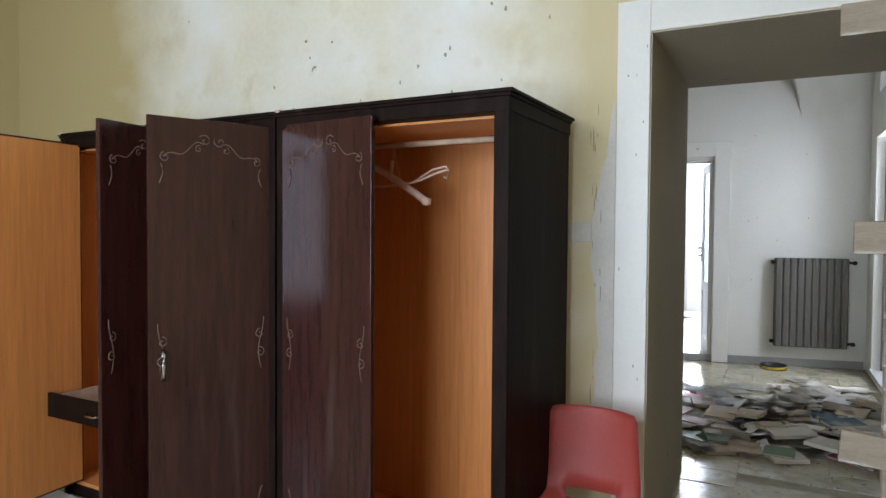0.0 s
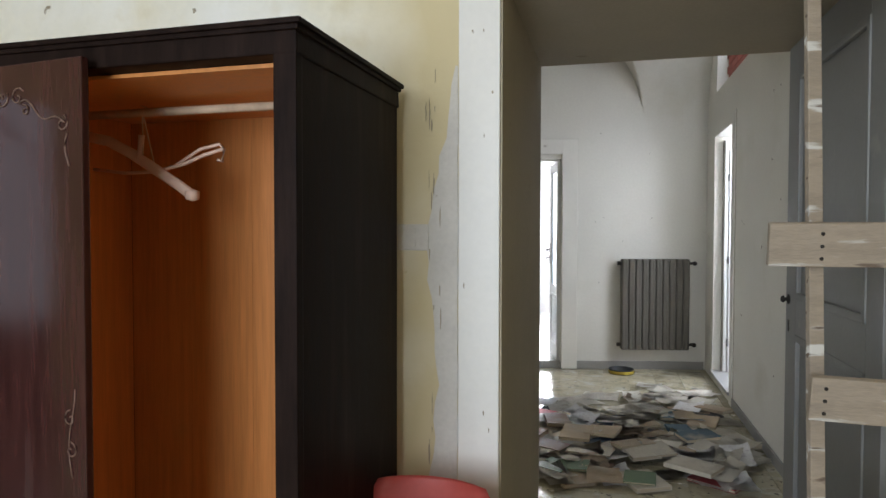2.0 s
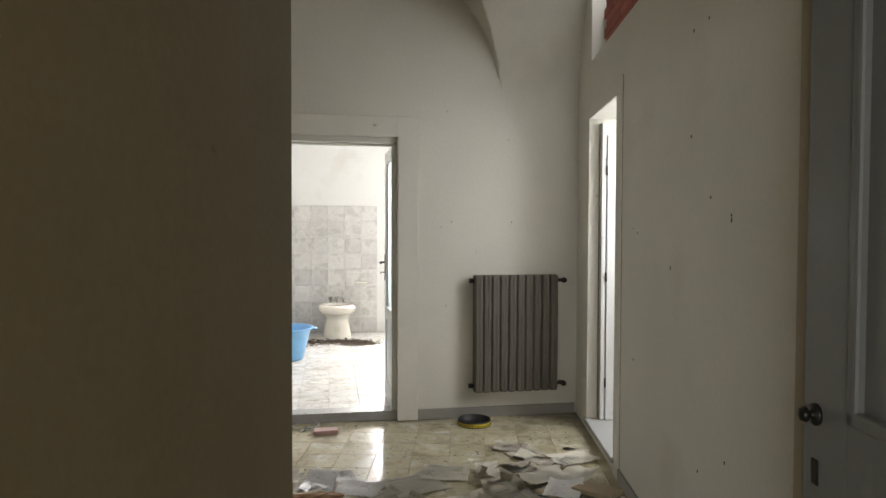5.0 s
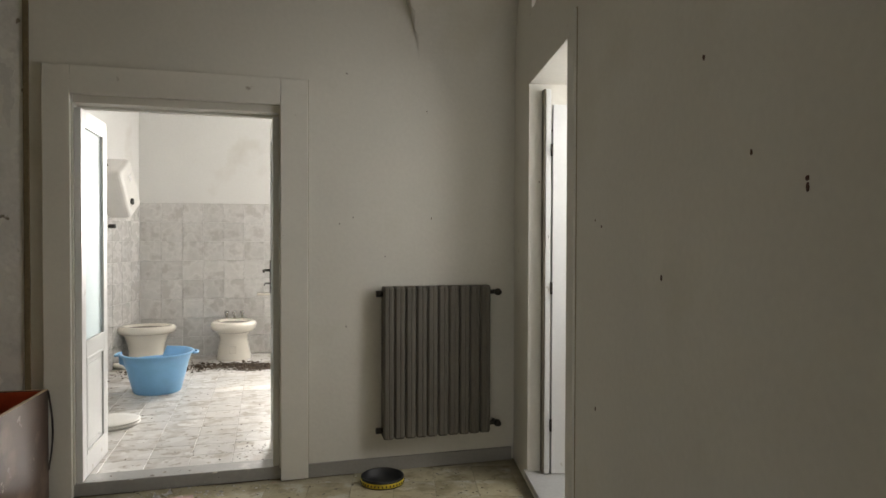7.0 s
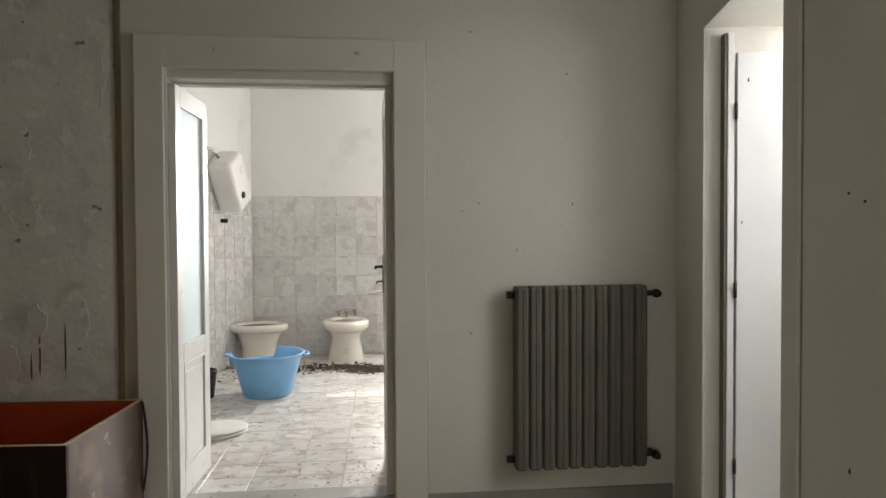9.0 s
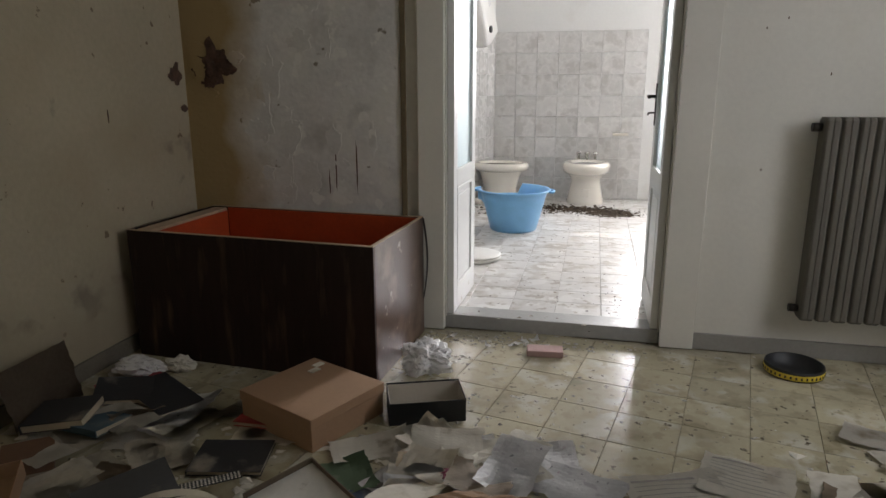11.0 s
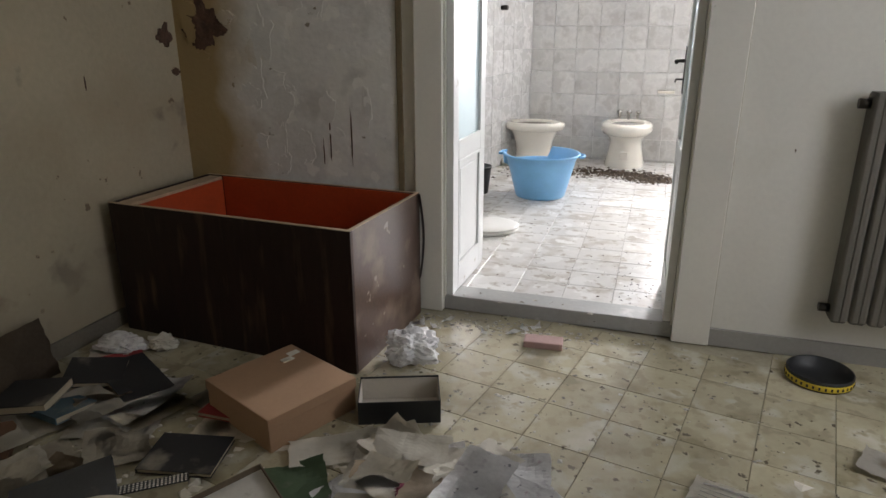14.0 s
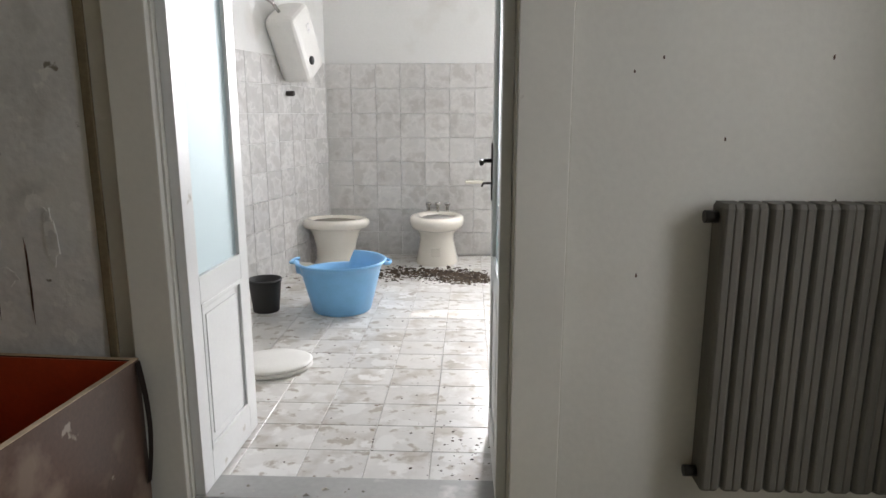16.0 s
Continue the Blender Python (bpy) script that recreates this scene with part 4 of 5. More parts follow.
def glazed_leaf(name, m, sgn, label):
    d = thing(name, m, label, "door", "bathroom door leaves", kind="structure")
    w, h, t = 0.555, 2.14, 0.036
    part("stile", box(0, 0.085, -t / 2, t / 2, 0, h, 0.003), DOOR_PAINT, d)
    part("stile", box(w - 0.085, w, -t / 2, t / 2, 0, h, 0.003), DOOR_PAINT, d)
    for z0, z1 in ((0, 0.13), (0.70, 0.80), (h - 0.10, h)):
        part("rail", box(0.085, w - 0.085, -t / 2, t / 2, z0, z1, 0.002), DOOR_PAINT, d)
    part("panel", box(0.085, w - 0.085, -0.008, 0.008, 0.13, 0.70), DOOR_PAINT, d)
    for s in (-1, 1):
        mo = bmesh.new()
        for a, b, c, e in ((0.085, w - 0.085, 0.13, 0.15), (0.085, w - 0.085, 0.68, 0.70), (0.085, 0.105, 0.13, 0.70), (w - 0.105, w - 0.085, 0.13, 0.70)):
            box(a, b, min(s * 0.008, s * 0.02), max(s * 0.008, s * 0.02), c, e, 0.004, mo)
        box(0.13, w - 0.13, min(s * 0.008, s * 0.013), max(s * 0.008, s * 0.013), 0.18, 0.65, 0.004, mo)
        part("moulding", mo, DOOR_PAINT, d)
    pane = part("pane", box(0.085, w - 0.085, -0.003, 0.003, 0.80, h - 0.10), FROST, d, "frosted glass pane")
    pane.visible_shadow = False
    return d


glazed_leaf("door_2", pose(0.118, 6.018, 0.08, 0, 0, 88.5), 1, "white half-glazed door leaf folded open into the bathroom")
rl = glazed_leaf("door_3", pose(1.207, 6.018, 0.08, 0, 0, 91), 1, "white half-glazed door leaf with a dark lever handle")
hd = part("lock_plate", box(0.505, 0.54, 0.018, 0.024, 1.02, 1.25, 0.003), DARK_METAL, rl, "dark lock plate")
part("handle", tube([(0.522, 0.022, 1.18), (0.522, 0.06, 1.18), (0.49, 0.065, 1.18), (0.43, 0.065, 1.175)], 0.009), DARK_METAL, rl, "dark lever handle")
part("key", tube([(0.522, 0.022, 1.09), (0.522, 0.055, 1.09), (0.522, 0.06, 1.075)], 0.005), DARK_METAL, rl, "small key")

# ---- bathroom things ----
wc = thing("toilet_bowl", pose(-0.13, 9.72, BATH_Z), "white ceramic toilet bowl without a seat", "toilet")
part("pedestal", lathe([(0.165, 0.0), (0.165, 0.03), (0.145, 0.07), (0.143, 0.16), (0.155, 0.24), (0.175, 0.31), (0.20, 0.355)], 32, sx=1.25, sy=0.9, caps=False), CERAMIC, wc)
part("bowl_rim", lathe([(0.17, 0.345), (0.205, 0.352), (0.228, 0.368), (0.236, 0.40), (0.232, 0.425), (0.215, 0.437), (0.185, 0.437), (0.168, 0.425), (0.155, 0.38), (0.10, 0.25), (0.04, 0.19), (0, 0.185)], 40, sx=1.32, sy=0.95), CERAMIC, wc)
part("flush_pipe", tube([(-0.42, 0, 0.44), (-0.36, 0, 0.435), (-0.30, 0, 0.42)], 0.018), CHROME, wc, "metal flush pipe")
part("bowl_inside", lathe([(0.163, 0.405), (0.158, 0.412), (0.0, 0.412)], 40, sx=1.32, sy=0.95), DIRT_SHADE_DARK, wc, "dark dirty inside of the bowl")
bd = thing("bidet", pose(0.785, 9.90, BATH_Z), "white ceramic bidet standing below the tiled wall", "bidet")
part("pedestal", lathe([(0.195, 0.0), (0.198, 0.02), (0.188, 0.06), (0.168, 0.16), (0.155, 0.23), (0.165, 0.28), (0.20, 0.325), (0.21, 0.34)], 32, sx=1.0, sy=1.15, caps=False), CERAMIC, bd)
part("bowl_rim", lathe([(0.20, 0.322), (0.232, 0.335), (0.250, 0.365), (0.255, 0.405), (0.245, 0.432), (0.22, 0.445), (0.175, 0.445), (0.155, 0.43), (0.14, 0.38), (0.09, 0.30), (0, 0.29)], 40, sx=1.0, sy=1.25), CERAMIC, bd)
part("label_plate", box(-0.04, 0.04, -0.212, -0.17, 0.09, 0.17, 0.004), CERAMIC, bd, "small raised ceramic plate")
part("bowl_inside", lathe([(0.150, 0.412), (0.146, 0.420), (0.0, 0.420)], 40, sx=1.0, sy=1.25), BASE_GREY, bd, "grey dirty inside of the bowl")
for x in (-0.09, 0.0, 0.09):
    tp = part("tap", lathe([(0.016, 0.44), (0.014, 0.47), (0.014, 0.50), (0.024, 0.505), (0.024, 0.53), (0.0, 0.535)], 12), CHROME, bd, "dull chrome tap", pose(x, 0.22, 0))
    part("tap_cross", box(-0.03, 0.03, -0.006, 0.006, 0.512, 0.524, 0.003), CHROME, tp)

tub = thing("blue_tub", pose(0.185, 8.36, BATH_Z), "blue plastic tub with a broken rim on the floor", "tub")
tb = bmesh.new()
NS = 48
rings_ = []
for r, z in ((0.0, 0.004), (0.17, 0.004), (0.195, 0.0), (0.205, 0.01), (0.24, 0.14), (0.275, 0.28), (0.295, 0.345), (0.318, 0.35), (0.322, 0.362), (0.315, 0.368), (0.292, 0.362), (0.265, 0.27), (0.20, 0.03), (0.0, 0.02)):
    ring_ = []
    for k in range(NS):
        a = 2 * math.pi * k / NS
        dip = 0.09 if abs(a - 2.35) < 0.85 and z > 0.2 else 0.0
        zz = z - dip * (1 if z > 0.3 else 0.5)
        ring_.append(tb.verts.new((r * math.cos(a), r * math.sin(a), max(0, zz))))
    rings_.append(ring_)
for a, b in zip(rings_, rings_[1:]):
    for k in range(NS):
        tb.faces.new((a[k], a[(k + 1) % NS], b[(k + 1) % NS], b[k])).smooth = True
bmesh.ops.remove_doubles(tb, verts=tb.verts[:], dist=0.0005)
bmesh.ops.recalc_face_normals(tb, faces=tb.faces[:])
part("tub_body", tb, BLUE_PLASTIC, tub)
for s in (-1, 1):
    part("handle", tube([(s * 0.31, -0.07, 0.355), (s * 0.345, -0.05, 0.35), (s * 0.352, 0, 0.348), (s * 0.345, 0.05, 0.35), (s * 0.31, 0.07, 0.355)], 0.011), BLUE_PLASTIC, tub)

tagged(mesh_ob("black_bucket", lathe([(0.0, 0.004), (0.085, 0.0), (0.09, 0.005), (0.112, 0.215), (0.118, 0.22), (0.118, 0.235), (0.108, 0.235), (0.085, 0.02), (0, 0.015)], 32), BLACK_RUBBER, None, "", pose(-0.345, 8.30, BATH_Z)),
       "small black plastic bucket beside the wall", "bucket")
seat = thing("toilet_cover", pose(0.01, 7.26, BATH_Z, 0, 0, 20), "white plastic toilet seat lid lying on the floor", "toilet seat")
part("lid", lathe([(0.0, 0.052), (0.12, 0.05), (0.185, 0.044), (0.20, 0.036), (0.195, 0.026), (0.0, 0.026)], 40, sx=1.1, sy=0.95), WHITE_PLASTIC, seat)
part("seat_ring", lathe([(0.12, 0.0), (0.19, 0.0), (0.2, 0.012), (0.19, 0.024), (0.12, 0.024), (0.12, 0.0)], 40, sx=1.1, sy=0.95), WHITE_PLASTIC, seat)

heater = thing("water_heater", BATH_W @ pose(0.0, -0.84, 2.0, 0, 0, 90) @ pose(0, 0, 0, 0, -32, 0), "white enamelled water heater hanging crooked on the wall", "heater")
part("casing", box(-0.17, 0.17, -0.26, 0.0, -0.29, 0.27, 0.075, seg=5), WHITE_PLASTIC, heater)
part("dial", lathe([(0.034, 0), (0.034, 0.012), (0.0, 0.014)], 20), BLACK_RUBBER, heater, "black round dial", pose(-0.06, -0.26, -0.13, 90))
part("label_plate", box(0.02, 0.07, -0.263, -0.258, 0.06, 0.13, 0.003), PAPER_GREY, heater, "small grey label")
part("hose", tube([(-0.03, -0.10, 0.25), (-0.06, -0.08, 0.36), (-0.14, -0.05, 0.44), (-0.17, -0.02, 0.56)], 0.013), CHROME, heater, "braided hose")
soap = thing("soap_dish", pose(1.13, 10.19, 0.80), "small white ceramic soap dish on the tiles", "soap dish")
part("dish", box(-0.085, 0.085, -0.085, 0.005, -0.018, 0.012, 0.01), CERAMIC, soap)
wp = thing("wall_tap", BATH_W @ pose(0.012, -0.78, 1.60), "dark capped pipe stub on the wall", "pipe")
part("stub", tube([(-0.015, 0, 0), (0.06, 0, 0)], 0.022), DARK_METAL, wp)
tagged(mesh_ob("drain_pipe", tube([(-0.50, 9.55, BATH_Z + 0.04), (-0.30, 9.50, BATH_Z + 0.035)], 0.035), CERAMIC, None), "short white pipe lying by the wall", "pipe")

# ---- litter of books and papers in the hall ----
random.seed(21)


def book(m, w, d, t, cover, label):
    b = thing("book", m, label, "book", "books on the hall floor")
    part("cover", box(-w / 2, w / 2, -d / 2, d / 2, t - 0.003, t, 0.001), cover, b)
    part("cover", box(-w / 2, w / 2, -d / 2, d / 2, 0, 0.003, 0.001), cover, b)
    part("page_block", box(-w / 2 + 0.003, w / 2 - 0.004, -d / 2 + 0.004, d / 2 - 0.004, 0.003, t - 0.003), PAGES, b)
    part("spine", box(-w / 2 - 0.003, -w / 2 + 0.001, -d / 2, d / 2, 0, t, 0.001), cover, b)
    return b


def sheet(name, m, w, d, material, label, category, group, curl, lift, seed, lines=0):
    bm = bmesh.new()
    n = 10
    g = []
    for j in range(n + 1):
        row = []
        for i in range(n + 1):
            x, y = (i / n - 0.5) * w, (j / n - 0.5) * d
            z = lift * (0.5 + noise.noise(Vector((x * 9 + seed, y * 9, seed)))) + curl * max(0, (x / w + y / d) - 0.3) ** 2 + curl * 0.7 * max(0, (-x / w + y / d * 0.4) - 0.25) ** 2
            edge = 0.012 * noise.noise(Vector((x * 30 + seed, y * 30, 1)))
            row.append(bm.verts.new((x + edge, y + edge, max(0.001, z))))
        g.append(row)
    for a, b in zip(g, g[1:]):
        for i in range(n):
            bm.faces.new((a[i], a[i + 1], b[i + 1], b[i])).smooth = False
    bmesh.ops.solidify(bm, geom=bm.faces[:], thickness=-0.0012)
    if not lines:
        return tagged(mesh_ob(name, bm, material, None, "", m), label, category, group)
    ob = thing(name, m, label, category, group)
    part("page", bm, material, ob)
    for k in range(lines):
        y = d * (0.36 - 0.72 * k / lines)
        a = bmesh.new()
        x0, x1 = -w * 0.40, w * random.uniform(0.15, 0.40)
        p = [a.verts.new((x, y + o, lift * (0.5 + noise.noise(Vector((x * 9 + seed, (y + o) * 9, seed)))) + 0.004)) for o in (0, 0.003 if k else 0.012) for x in (x0, (x0 + x1) / 2, x1)]
        a.faces.new((p[0], p[1], p[4], p[3]))
        a.faces.new((p[1], p[2], p[5], p[4]))
        part("print_line", a, INK, ob)
    return ob


def tray(m, w, d, h, outer, inner, label):
    t = thing("box_lid", m, label, "box lid", "box lids on the hall floor")
    for a in ((-w / 2, w / 2, -d / 2, -d / 2 + 0.003, 0, h), (-w / 2, w / 2, d / 2 - 0.003, d / 2, 0, h), (-w / 2, -w / 2 + 0.003, -d / 2 + 0.003, d / 2 - 0.003, 0, h), (w / 2 - 0.003, w / 2, -d / 2 + 0.003, d / 2 - 0.003, 0, h)):
        part("side", box(*a), outer, t)
    part("base", box(-w / 2 + 0.003, w / 2 - 0.003, -d / 2 + 0.003, d / 2 - 0.003, 0, 0.004), inner, t)
    return t


tops = {}


def rest(x, y, r, t, cap=0.05):
    """The height of the litter at a place, which then grows by t."""
    cells = [(int(math.floor((x + dx) / 0.08)), int(math.floor((y + dy) / 0.08))) for dx in (-r * 0.6, 0, r * 0.6) for dy in (-r * 0.6, 0, r * 0.6)]
    z = min(cap, sum(sorted(tops.get(c, 0.0) for c in cells)[-5:]) / 5)
    for c in cells:
        tops[c] = z + t
    return z


# things that stand out
sheet("cardboard_sheet", pose(-1.30, 4.66, 0.13, 0, 78, 2), 0.26, 0.36, GREY_CARD, "stained grey-brown cardboard sheet leaning on the wall", "cardboard", "", 0.0, 0.004, 2)
book(pose(-0.48, 4.125, 0.055, 6, 5, -42), 0.33, 0.29, 0.022, COVERS[4], "large black clothbound album lying tilted")
book(pose(-1.13, 4.58, 0.05, 4, -6, 15), 0.24, 0.19, 0.035, COVERS[0], "thick black book on a heap of papers")
book(pose(-0.88, 4.84, 0.03, -3, 4, -28), 0.34, 0.20, 0.03, COVERS[0], "black book with a scuffed cover")
book(pose(-1.03, 4.80, 0.06, 10, 6, 30), 0.22, 0.17, 0.025, COVERS[0], "black book half covered by paper")
book(pose(-0.36, 4.51, 0.012, 2, 0, 12), 0.26, 0.20, 0.018, COVERS[0], "thin black folder beside the carton")
tray(pose(0.03, 4.262, 0.055, 7, 4, -36), 0.31, 0.25, 0.025, GREY_CARD, PALE_CARD, "black box lid with a pale inside")
tray(pose(-0.60, 3.90, 0.015, 0, 3, 12), 0.32, 0.20, 0.05, CARD_IN, CARDBOARD, "pale cardboard tray among the litter")
tray(pose(-1.04, 4.02, 0.02, 5, -4, 35), 0.36, 0.26, 0.06, CARDBOARD, CARDBOARD, "flattened brown cardboard tray by the wall")
rb = thing("red_box", pose(-0.05, 4.10, 0.01, 0, 4, -25), "bright red cardboard box under the lids", "box")
part("box_body", box(-0.11, 0.11, -0.07, 0.07, 0, 0.05, 0.003), COVERS[5], rb)
pb = thing("patterned_box", pose(-1.16, 3.74, 0.0, 0, 3, 24), "beige cardboard box printed with short brown strokes", "box")
part("box_body", box(-0.17, 0.17, -0.14, 0.14, 0, 0.17, 0.004), COVERS[3], pb)
for i in range(7):
    for k in range(3):
        part("stroke", box(-0.006, 0.006, -0.0006, 0.0006, -0.014, 0.014), COVERS[2], pb, "", pose(-0.14 + 0.046 * i, -0.1405, 0.04 + 0.045 * k, 0, 20, 0))
dot = thing("punched_strip", pose(-0.34, 4.32, 0.045, 0, 0, 38), "dark strip with rows of pale dots", "strip")
part("strip", box(-0.11, 0.11, -0.022, 0.022, 0, 0.003), BLACK_CARD, dot)
for i in range(18):
    for k in range(4):
        part("dot", box(-0.003, 0.003, -0.003, 0.003, 0.003, 0.0036), PAPER, dot, "", pose(-0.102 + 0.012 * i, -0.016 + 0.0105 * k, 0, 0, 0, 45))
for k, (r0, zz, material) in enumerate(((0.10, 0.07, PAPER), (0.13, 0.05, BLACK_CARD), (0.15, 0.06, PAPER))):
    st = bmesh.new()
    prev = None
    for i in range(15):
        a = 0.4 + i * 0.2
        x, y, z = -0.28 + r0 * math.cos(a) * 1.3 - 0.02 * k, 4.05 + r0 * math.sin(a) * 0.8, zz + 0.03 * math.sin(a * 1.3)
        cur = [st.verts.new((x, y, max(0.01, z - 0.025))), st.verts.new((x + 0.01, y + 0.012, z + 0.03))]
        if prev:
            st.faces.new((prev[0], prev[1], cur[1], cur[0]))
        prev = cur
    bmesh.ops.solidify(st, geom=st.faces[:], thickness=0.003)
    tagged(mesh_ob("strap", st, material), "curled pale strap on the litter" if k != 1 else "curled black strap on the litter", "strap", "curled straps")
tagged(mesh_ob("cable", tube([(0.42 + 0.10 * math.sin(k * 0.5), 4.52 + 0.035 * k - 0.002 * k * k, 0.03 + 0.02 * math.sin(k * 0.8) ** 2) for k in range(13)], 0.004), BLACK_CARD), "thin dark cable lying over papers", "cable")
tagged(mesh_ob("cable", tube([(0.86 + 0.05 * math.cos(k * 0.7), 4.32 + 0.03 * math.sin(k * 0.9), 0.006 + 0.012 * (k % 3)) for k in range(14)], 0.006), BLACK_CARD), "tangled black cable on the tiles", "cable")
for nm, x, y, rz, w, d, material, lab, ln_ in (
        ("newspaper", 1.20, 4.62, 20, 0.34, 0.30, PAPER, "yellowed newspaper page lying on the tiles", 9), ("newspaper", 1.42, 4.78, -15, 0.30, 0.26, PAPER, "dirty newspaper page lying on the tiles", 8),
        ("newspaper", 1.02, 4.40, 40, 0.28, 0.22, PAPER, "crumpled newspaper page lying on the tiles", 7), ("magazine", 0.72, 4.78, 12, 0.27, 0.19, PAPER_GREY, "soaked grey magazine page on wet tiles", 0),
        ("magazine", 0.84, 4.62, -20, 0.33, 0.20, PAPER_GREY, "soaked mottled magazine page on wet tiles", 0), ("magazine", 0.24, 4.38, 30, 0.30, 0.22, COVERS[1], "blue magazine cover among papers", 0),
        ("paper_sheet", 0.30, 4.50, -30, 0.28, 0.21, PAPER_GREY, "creased white sheet of paper", 0), ("magazine", 0.06, 4.50, 35, 0.22, 0.20, COVERS[6], "green magazine cover among papers", 0),
        ("paper_sheet", 0.37, 4.23, 5, 0.15, 0.20, PAPER_GREY, "pale green-grey sheet of paper", 5), ("paper_sheet", 0.42, 4.72, 15, 0.30, 0.22, PAPER_GREY, "dirty white paper beside the shoe box", 0),
        ("paper_sheet", -0.75, 4.60, 20, 0.32, 0.2, PAPER, "curled yellowed sheet of paper", 0), ("paper_sheet", -0.83, 4.31, 60, 0.26, 0.22, COVERS[7], "stained pinkish card lid", 0),
        ("paper_sheet", 0.10, 4.70, 30, 0.30, 0.16, PAPER, "crumpled pale paper beside the carton", 0), ("paper_sheet", 2.02, 5.05, 25, 0.24, 0.17, PAPER, "open booklet lying near the window", 0),
        ("paper_sheet", 1.95, 5.17, -20, 0.22, 0.15, PAPER, "folded white paper lying near the window", 0)):
    sheet(nm, pose(x, y, 0.004 + rest(x, y, 0.12, 0.01), random.uniform(-2, 2), random.uniform(-2, 2), rz), w, d, material, lab, "paper", "papers on the hall floor", 0.035, 0.010, x * 7 + y, ln_)

# the rest of the heap: a few kinds, copied
protos = []
for k in range(12):
    c = COVERS[(0, 1, 2, 3, 4, 5, 6, 7, 8, 3, 7, 3)[k]]
    nm = c.name.split("_")[1].split(".")[0]
    w, d, t = random.uniform(0.13, 0.21), random.uniform(0.19, 0.29), random.uniform(0.012, 0.035)
    protos.append((book(pose(0, 0, -5), w, d, t, c, nm + " bound book lying in the litter"), max(w, d) / 2, t))
for k in range(14):
    w, d = random.uniform(0.15, 0.24), random.uniform(0.20, 0.33)
    protos.append((sheet("paper_sheet", pose(0, 0, -5), w, d, (PAPER, PAPER, PAPER_GREY, COVERS[7], COVERS[3])[k % 5], "loose yellowed sheet of paper on the floor" if k % 5 < 2 else "dirty loose card sheet on the floor",
                         "paper", "papers on the hall floor", random.uniform(0.02, 0.07), random.uniform(0.004, 0.012), k * 3.7, 6 if k in (0, 5) else 0), 0.12, 0.012))
used = set()


def scatter(count, x0, x1, y0, y1, bookish, keep):
    made = 0
    while made < count:
        x, y = random.uniform(x0, x1), random.uniform(y0, y1)
        if not keep(x, y):
            continue
        made += 1
        k = random.randrange(12) if random.random() < bookish else 12 + random.randrange(14)
        ob, r, t = protos[k]
        z = rest(x, y, r, t * 0.6)
        tilt = 5 if z > 0.015 else 2
        m = pose(x, y, z + 0.003 + (r * 0.06 if tilt > 3 else 0), random.uniform(-tilt, tilt), random.uniform(-tilt, tilt), random.uniform(0, 360))
        if k in used:
            copy_thing(ob, m)
        else:
            ob.matrix_basis = m
            used.add(k)


wall_x = lambda y: 2.18 + 0.2 * (y - 3.1) - 0.16
scatter(150, 0.45, 2.3, 2.75, 4.62, 0.26, lambda x, y: x < wall_x(y) and not (x < 1.6 and y > 4.35 and x > 0.5) and random.random() < (1.0 if y < 4.4 else 0.4))
scatter(12, 1.5, 2.4, 4.5, 5.0, 0.15, lambda x, y: x < wall_x(y))
scatter(75, -1.25, 0.45, 2.75, 4.65, 0.22, lambda x, y: not (-0.35 < x and 4.02 < y) and not (-0.68 < x and 3.95 < y < 4.35))
for k in range(9):
    ob, r, t = protos[12 + k]
    p = WARD @ Vector((-2.2 - 0.11 * k, -0.35 + 0.5 * noise.noise(Vector((k * 1.7, 0, 0))), 0))
    copy_thing(ob, pose(p.x, p.y, 0.004 + 0.004 * k, 3, -3, 47 * k))
scatter(10, -1.25, -0.3, 4.5, 5.1, 0.4, lambda x, y: True)
for k, (ob, r, t) in enumerate(protos):
    if k not in used:
        ob.matrix_basis = pose(0.6 + 0.1 * k, 2.9, 0.01, 0, 0, 30 * k)


for k in range(16):
    x, y = (random.gauss(0.35, 0.22), random.uniform(5.70, 5.93)) if k % 2 else (random.gauss(0.05, 0.12), random.gauss(5.62, 0.12))
    if x > -0.02 or y < 5.2:
        sheet("plaster_flake", pose(x, y, 0.002, 0, 0, random.uniform(0, 360)), random.uniform(0.03, 0.09), random.uniform(0.02, 0.05), FLAKE, "curled white flake of fallen plaster", "plaster", "plaster flakes by the threshold", 0.05, 0.006, k * 2.3)


def crumbs(name, count, spots, size, material, label, z, flat=0.4):
    """Loose crumbs strewn round spots (x, y, spread x, spread y)."""
    verts, faces = [], []
    for k in range(count):
        sx, sy, dx, dy = random.choice(spots)
        x, y = random.gauss(sx, dx), random.gauss(sy, dy)
        s = size * random.uniform(0.4, 1.5) * random.uniform(0.5, 1.2)
        a = random.uniform(0, 6.3)
        n0 = len(verts)
        for q in range(4):
            b = a + q * math.pi / 2 + random.uniform(-0.4, 0.4)
            verts.append((x + s * math.cos(b) * random.uniform(0.6, 1.6), y + s * math.sin(b), z))
        verts.append((x + random.uniform(-0.3, 0.3) * s, y, z + s * flat * random.uniform(0.5, 1.5)))
        faces += [(n0 + q, n0 + (q + 1) % 4, n0 + 4) for q in range(4)]
    me = bpy.data.meshes.new(name)
    me.from_pydata(verts, [], faces)
    me.materials.append(material)
    return tagged(new(name, me), label, "debris", kind="stuff")


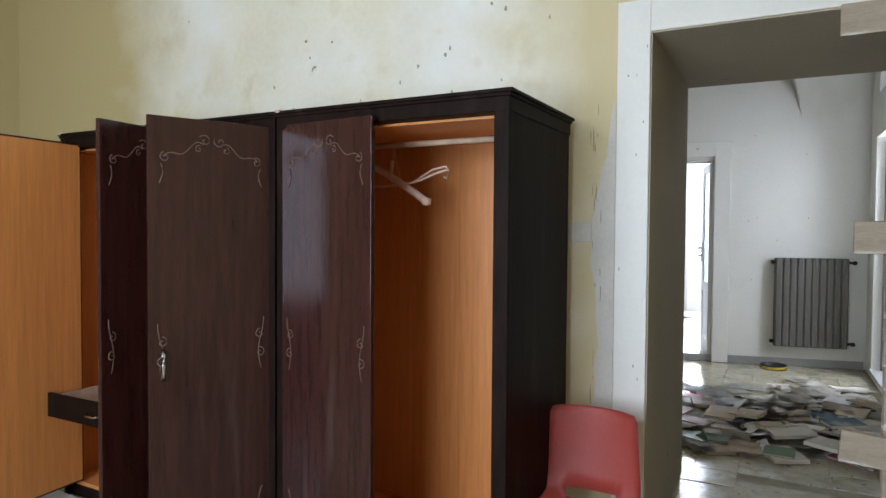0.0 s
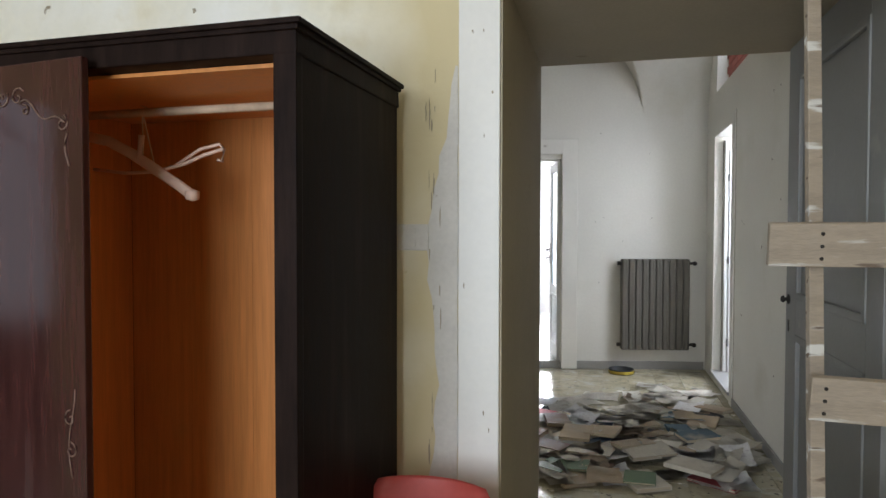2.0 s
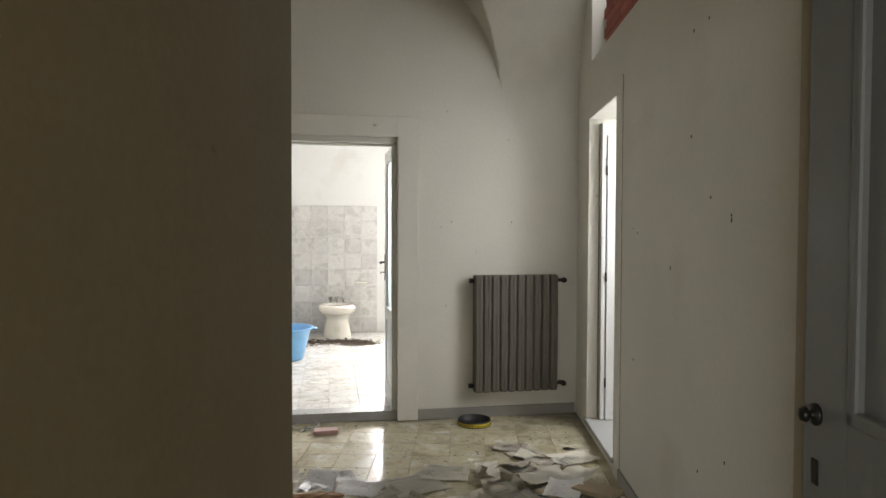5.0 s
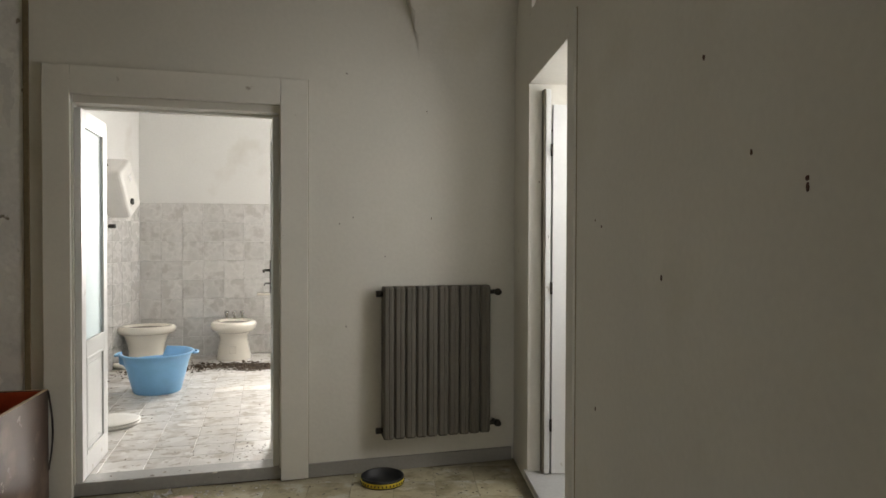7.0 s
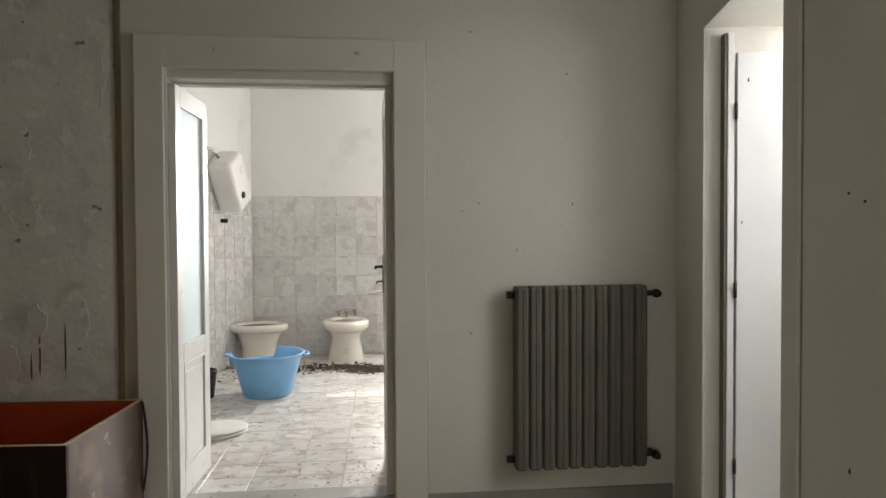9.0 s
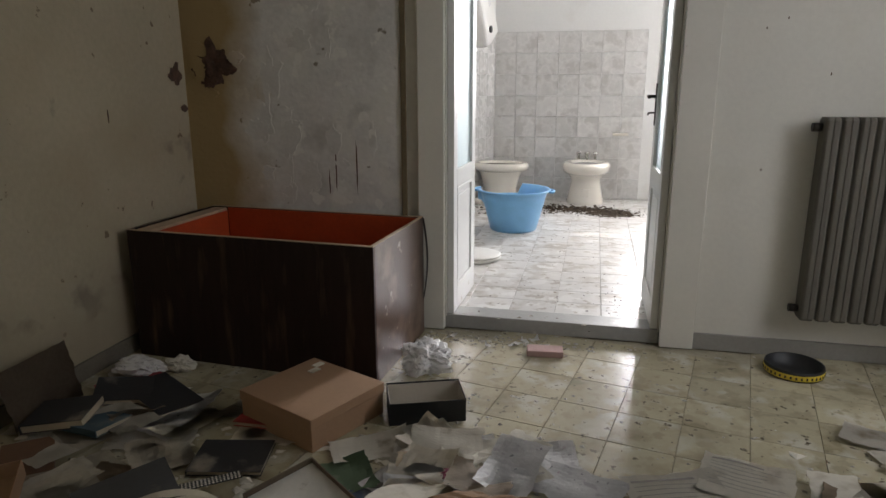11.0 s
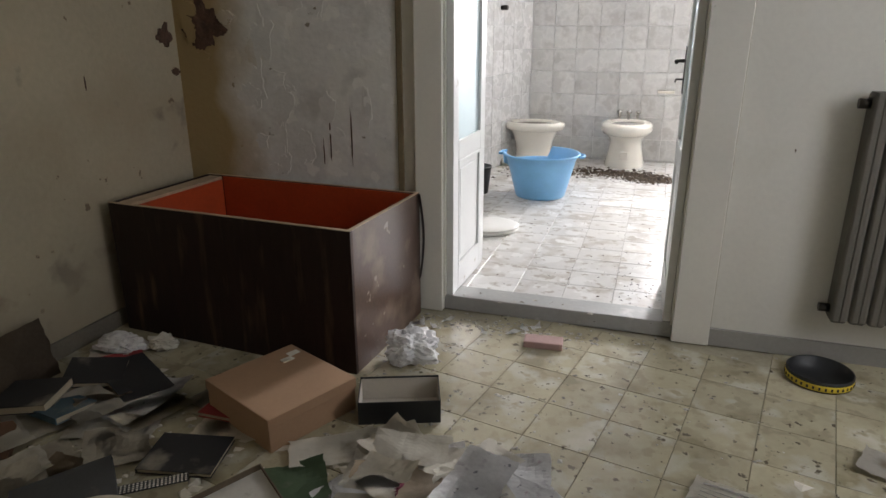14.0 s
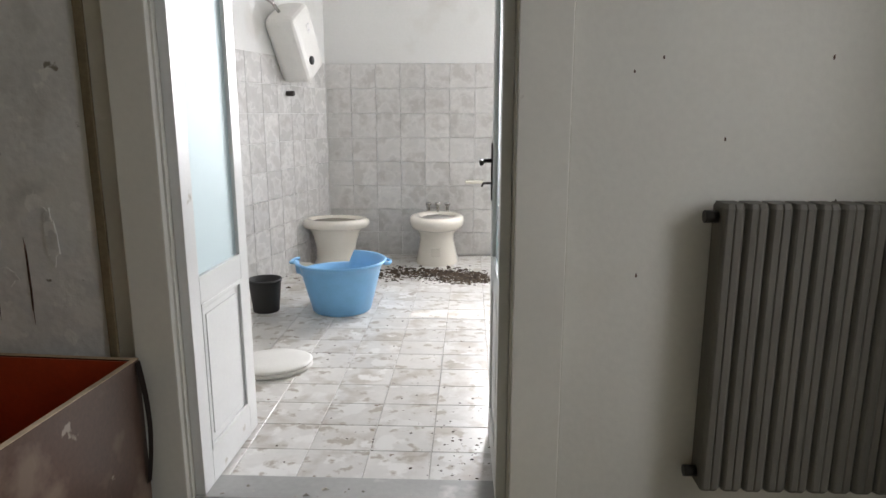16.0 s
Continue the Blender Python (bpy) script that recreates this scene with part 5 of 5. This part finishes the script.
scatter(16, 0.18, 0.66, 4.36, 4.78, 0.0, lambda x, y: True)
crumbs("paper_scraps", 420, [(-0.6, 4.3, 0.4, 0.3), (0.3, 4.5, 0.3, 0.2), (1.2, 3.9, 0.5, 0.5), (-0.9, 4.0, 0.3, 0.3)], 0.020, PAPER, "torn paper scraps strewn over the floor", 0.002, 0.25)
crumbs("plaster_crumbs", 700, [(0.2, 5.85, 0.2, 0.06), (0.6, 5.88, 0.3, 0.05), (0.1, 5.55, 0.15, 0.15), (0.4, 4.9, 0.3, 0.4), (-0.7, 4.5, 0.4, 0.4), (1.2, 4.9, 0.5, 0.5)], 0.009, CRUMB, "scattered pale plaster crumbs", 0.001)
crumbs("fine_rot", 2600, [(0.95, 9.35, 0.17, 0.08), (0.75, 9.45, 0.22, 0.08), (0.3, 9.35, 0.3, 0.10), (1.05, 9.22, 0.12, 0.06)], 0.010, DIRT, "fine rotten litter below the bidet", BATH_Z + 0.001, 0.4)
crumbs("dark_debris", 500, [(0.92, 9.45, 0.16, 0.06), (0.6, 9.5, 0.25, 0.10), (0.2, 9.3, 0.3, 0.15), (1.1, 9.3, 0.12, 0.1)], 0.020, DIRT, "rotten dark leaves and debris on the tiles", BATH_Z + 0.001, 0.5)
crumbs("dark_grit", 220, [(0.5, 8.0, 0.6, 0.7), (0.9, 6.6, 0.3, 0.3), (1.05, 6.4, 0.08, 0.2), (0.3, 9.6, 0.5, 0.2)], 0.006, DIRT, "dark grit strewn over the bathroom tiles", BATH_Z + 0.001)
crumbs("hall_grit", 420, [(0.6, 5.85, 0.4, 0.08), (1.3, 5.4, 0.6, 0.4), (2.3, 5.6, 0.2, 0.3), (0.8, 4.9, 0.6, 0.4), (2.2, 4.6, 0.1, 0.5)], 0.0038, DIRT, "dark grit strewn over the hall tiles", 0.001)
crumbs("threshold_chips", 30, [(0.3, 6.05, 0.25, 0.03), (0.65, 6.05, 0.3, 0.03)], 0.014, CRUMB, "white plaster chips on the threshold", 0.075)

# ---- tiles, one by one ----


def tile_mesh(name, w, d, t, material, gap=0.003, bev=0.003):
    verts = []
    for z, i in ((0, 0), (t - bev, 0), (t, bev)):
        a, b = w / 2 - gap / 2 - i, d / 2 - gap / 2 - i
        verts += [(-a, -b, z), (a, -b, z), (a, b, z), (-a, b, z)]
    faces = [(8, 9, 10, 11)]
    for lo in (0, 4):
        faces += [(lo + k, lo + (k + 1) % 4, lo + 4 + (k + 1) % 4, lo + 4 + k) for k in range(4)]
    me = bpy.data.meshes.new(name)
    me.from_pydata(verts, [], faces)
    me.materials.append(material)
    return me


def lay(parent, me, m):
    ob = new("tile", me)
    ob.parent = parent
    ob.matrix_basis = parent.matrix_basis.inverted() @ m


floor_ob, bath_floor = bpy.data.objects["floor"], bpy.data.objects["floor_bathroom"]
bath_n, bath_w = bpy.data.objects["wall_bath_north"], bpy.data.objects["wall_bath_west"]
hall_tile = tile_mesh("hall_tile", 0.25, 0.25, 0.006, FLOOR_TILE, 0.002, 0.0012)
HALL = pose(0.764, 5.252, 0, 0, 0, -11.7)
for i in range(-11, 9):
    for j in range(-14, 5):
        p = HALL @ Vector(((i + 0.5) * 0.25, (j + 0.5) * 0.25, 0))
        if -1.45 < p.x < 2.35 + 0.2 * (p.y - 3.6) and 2.3 < p.y < 5.98:
            lay(floor_ob, hall_tile, pose(p.x, p.y, -0.006 + random.uniform(0, 0.0006), random.uniform(-0.12, 0.12), random.uniform(-0.12, 0.12), -11.7 + 90 * random.randrange(4)))
bath_tile = tile_mesh("bath_floor_tile", 0.257, 0.222, 0.006, BATH_FLOOR, 0.003, 0.0015)
for i in range(-5, 6):
    for j in range(0, 18):
        x, y = 0.555 + 0.257 * i, 6.27 + 0.222 * j
        if x > -1.2 + 0.22 * (y - 6.2):
            lay(bath_floor, bath_tile, pose(x, y, BATH_Z - 0.005, 0, 0, 180 * random.randrange(2)))
wall_tile = tile_mesh("wall_tile", 0.233, 0.228, 0.008, BATH_TILE, 0.004, 0.002)
for i in range(0, 7):
    for j in range(0, 8):
        lay(bath_n, wall_tile, pose(-0.28 + 0.01 + 0.233 * (i + 0.5), 10.2, BATH_Z + 0.228 * (j + 0.5), 90, 0, 0))
for i in range(0, 16):
    for j in range(0, 8):
        lay(bath_w, wall_tile, BATH_W @ pose(0, -0.01 - 0.233 * (i + 0.5), BATH_Z + 0.228 * (j + 0.5), 90, 0, 90))
# bricks closing the lower part of the high opening
infill = structure("wall_infill", box(0.56, 2.60, 0.105, 0.22, 2.83, 3.28), MORTAR, "red brick infill in the high window opening", WIN_WALL)
infill_brick = tile_mesh("infill_brick", 0.25, 0.074, 0.02, BRICK, 0.006, 0.003)
for j in range(6):
    for i in range(8):
        lay(infill, infill_brick, WIN_WALL @ pose(0.70 + 0.25 * i + 0.06 * (j % 2) + random.uniform(-0.012, 0.012), 0.105, 2.87 + 0.075 * j, 90, 0, 0))
# unseen wall added to the north; its top edge cuts the sun to a sliver
structure("wall_outside_north", box(-8, 14, 14.0, 14.4, -0.2, 6.46), PLASTER_BATH, "unseen pale wall added behind the bathroom to cut the sun")
# brick building across the light well
outer = structure("wall_outside", box(-7, 5.2, 1.3, 1.5, -0.2, 10.0), MORTAR, "red brick wall of the neighbouring building", WIN_WALL)
bm_ = tile_mesh("brick", 0.25, 0.075, 0.02, BRICK, 0.012, 0.004)
for j in range(0, 32):
    for i in range(-2, 9):
        lay(outer, bm_, WIN_WALL @ pose(0.3 + 0.25 * i + 0.125 * (j % 2), 1.3, 2.1 + 0.075 * j, 90, 0, 0))
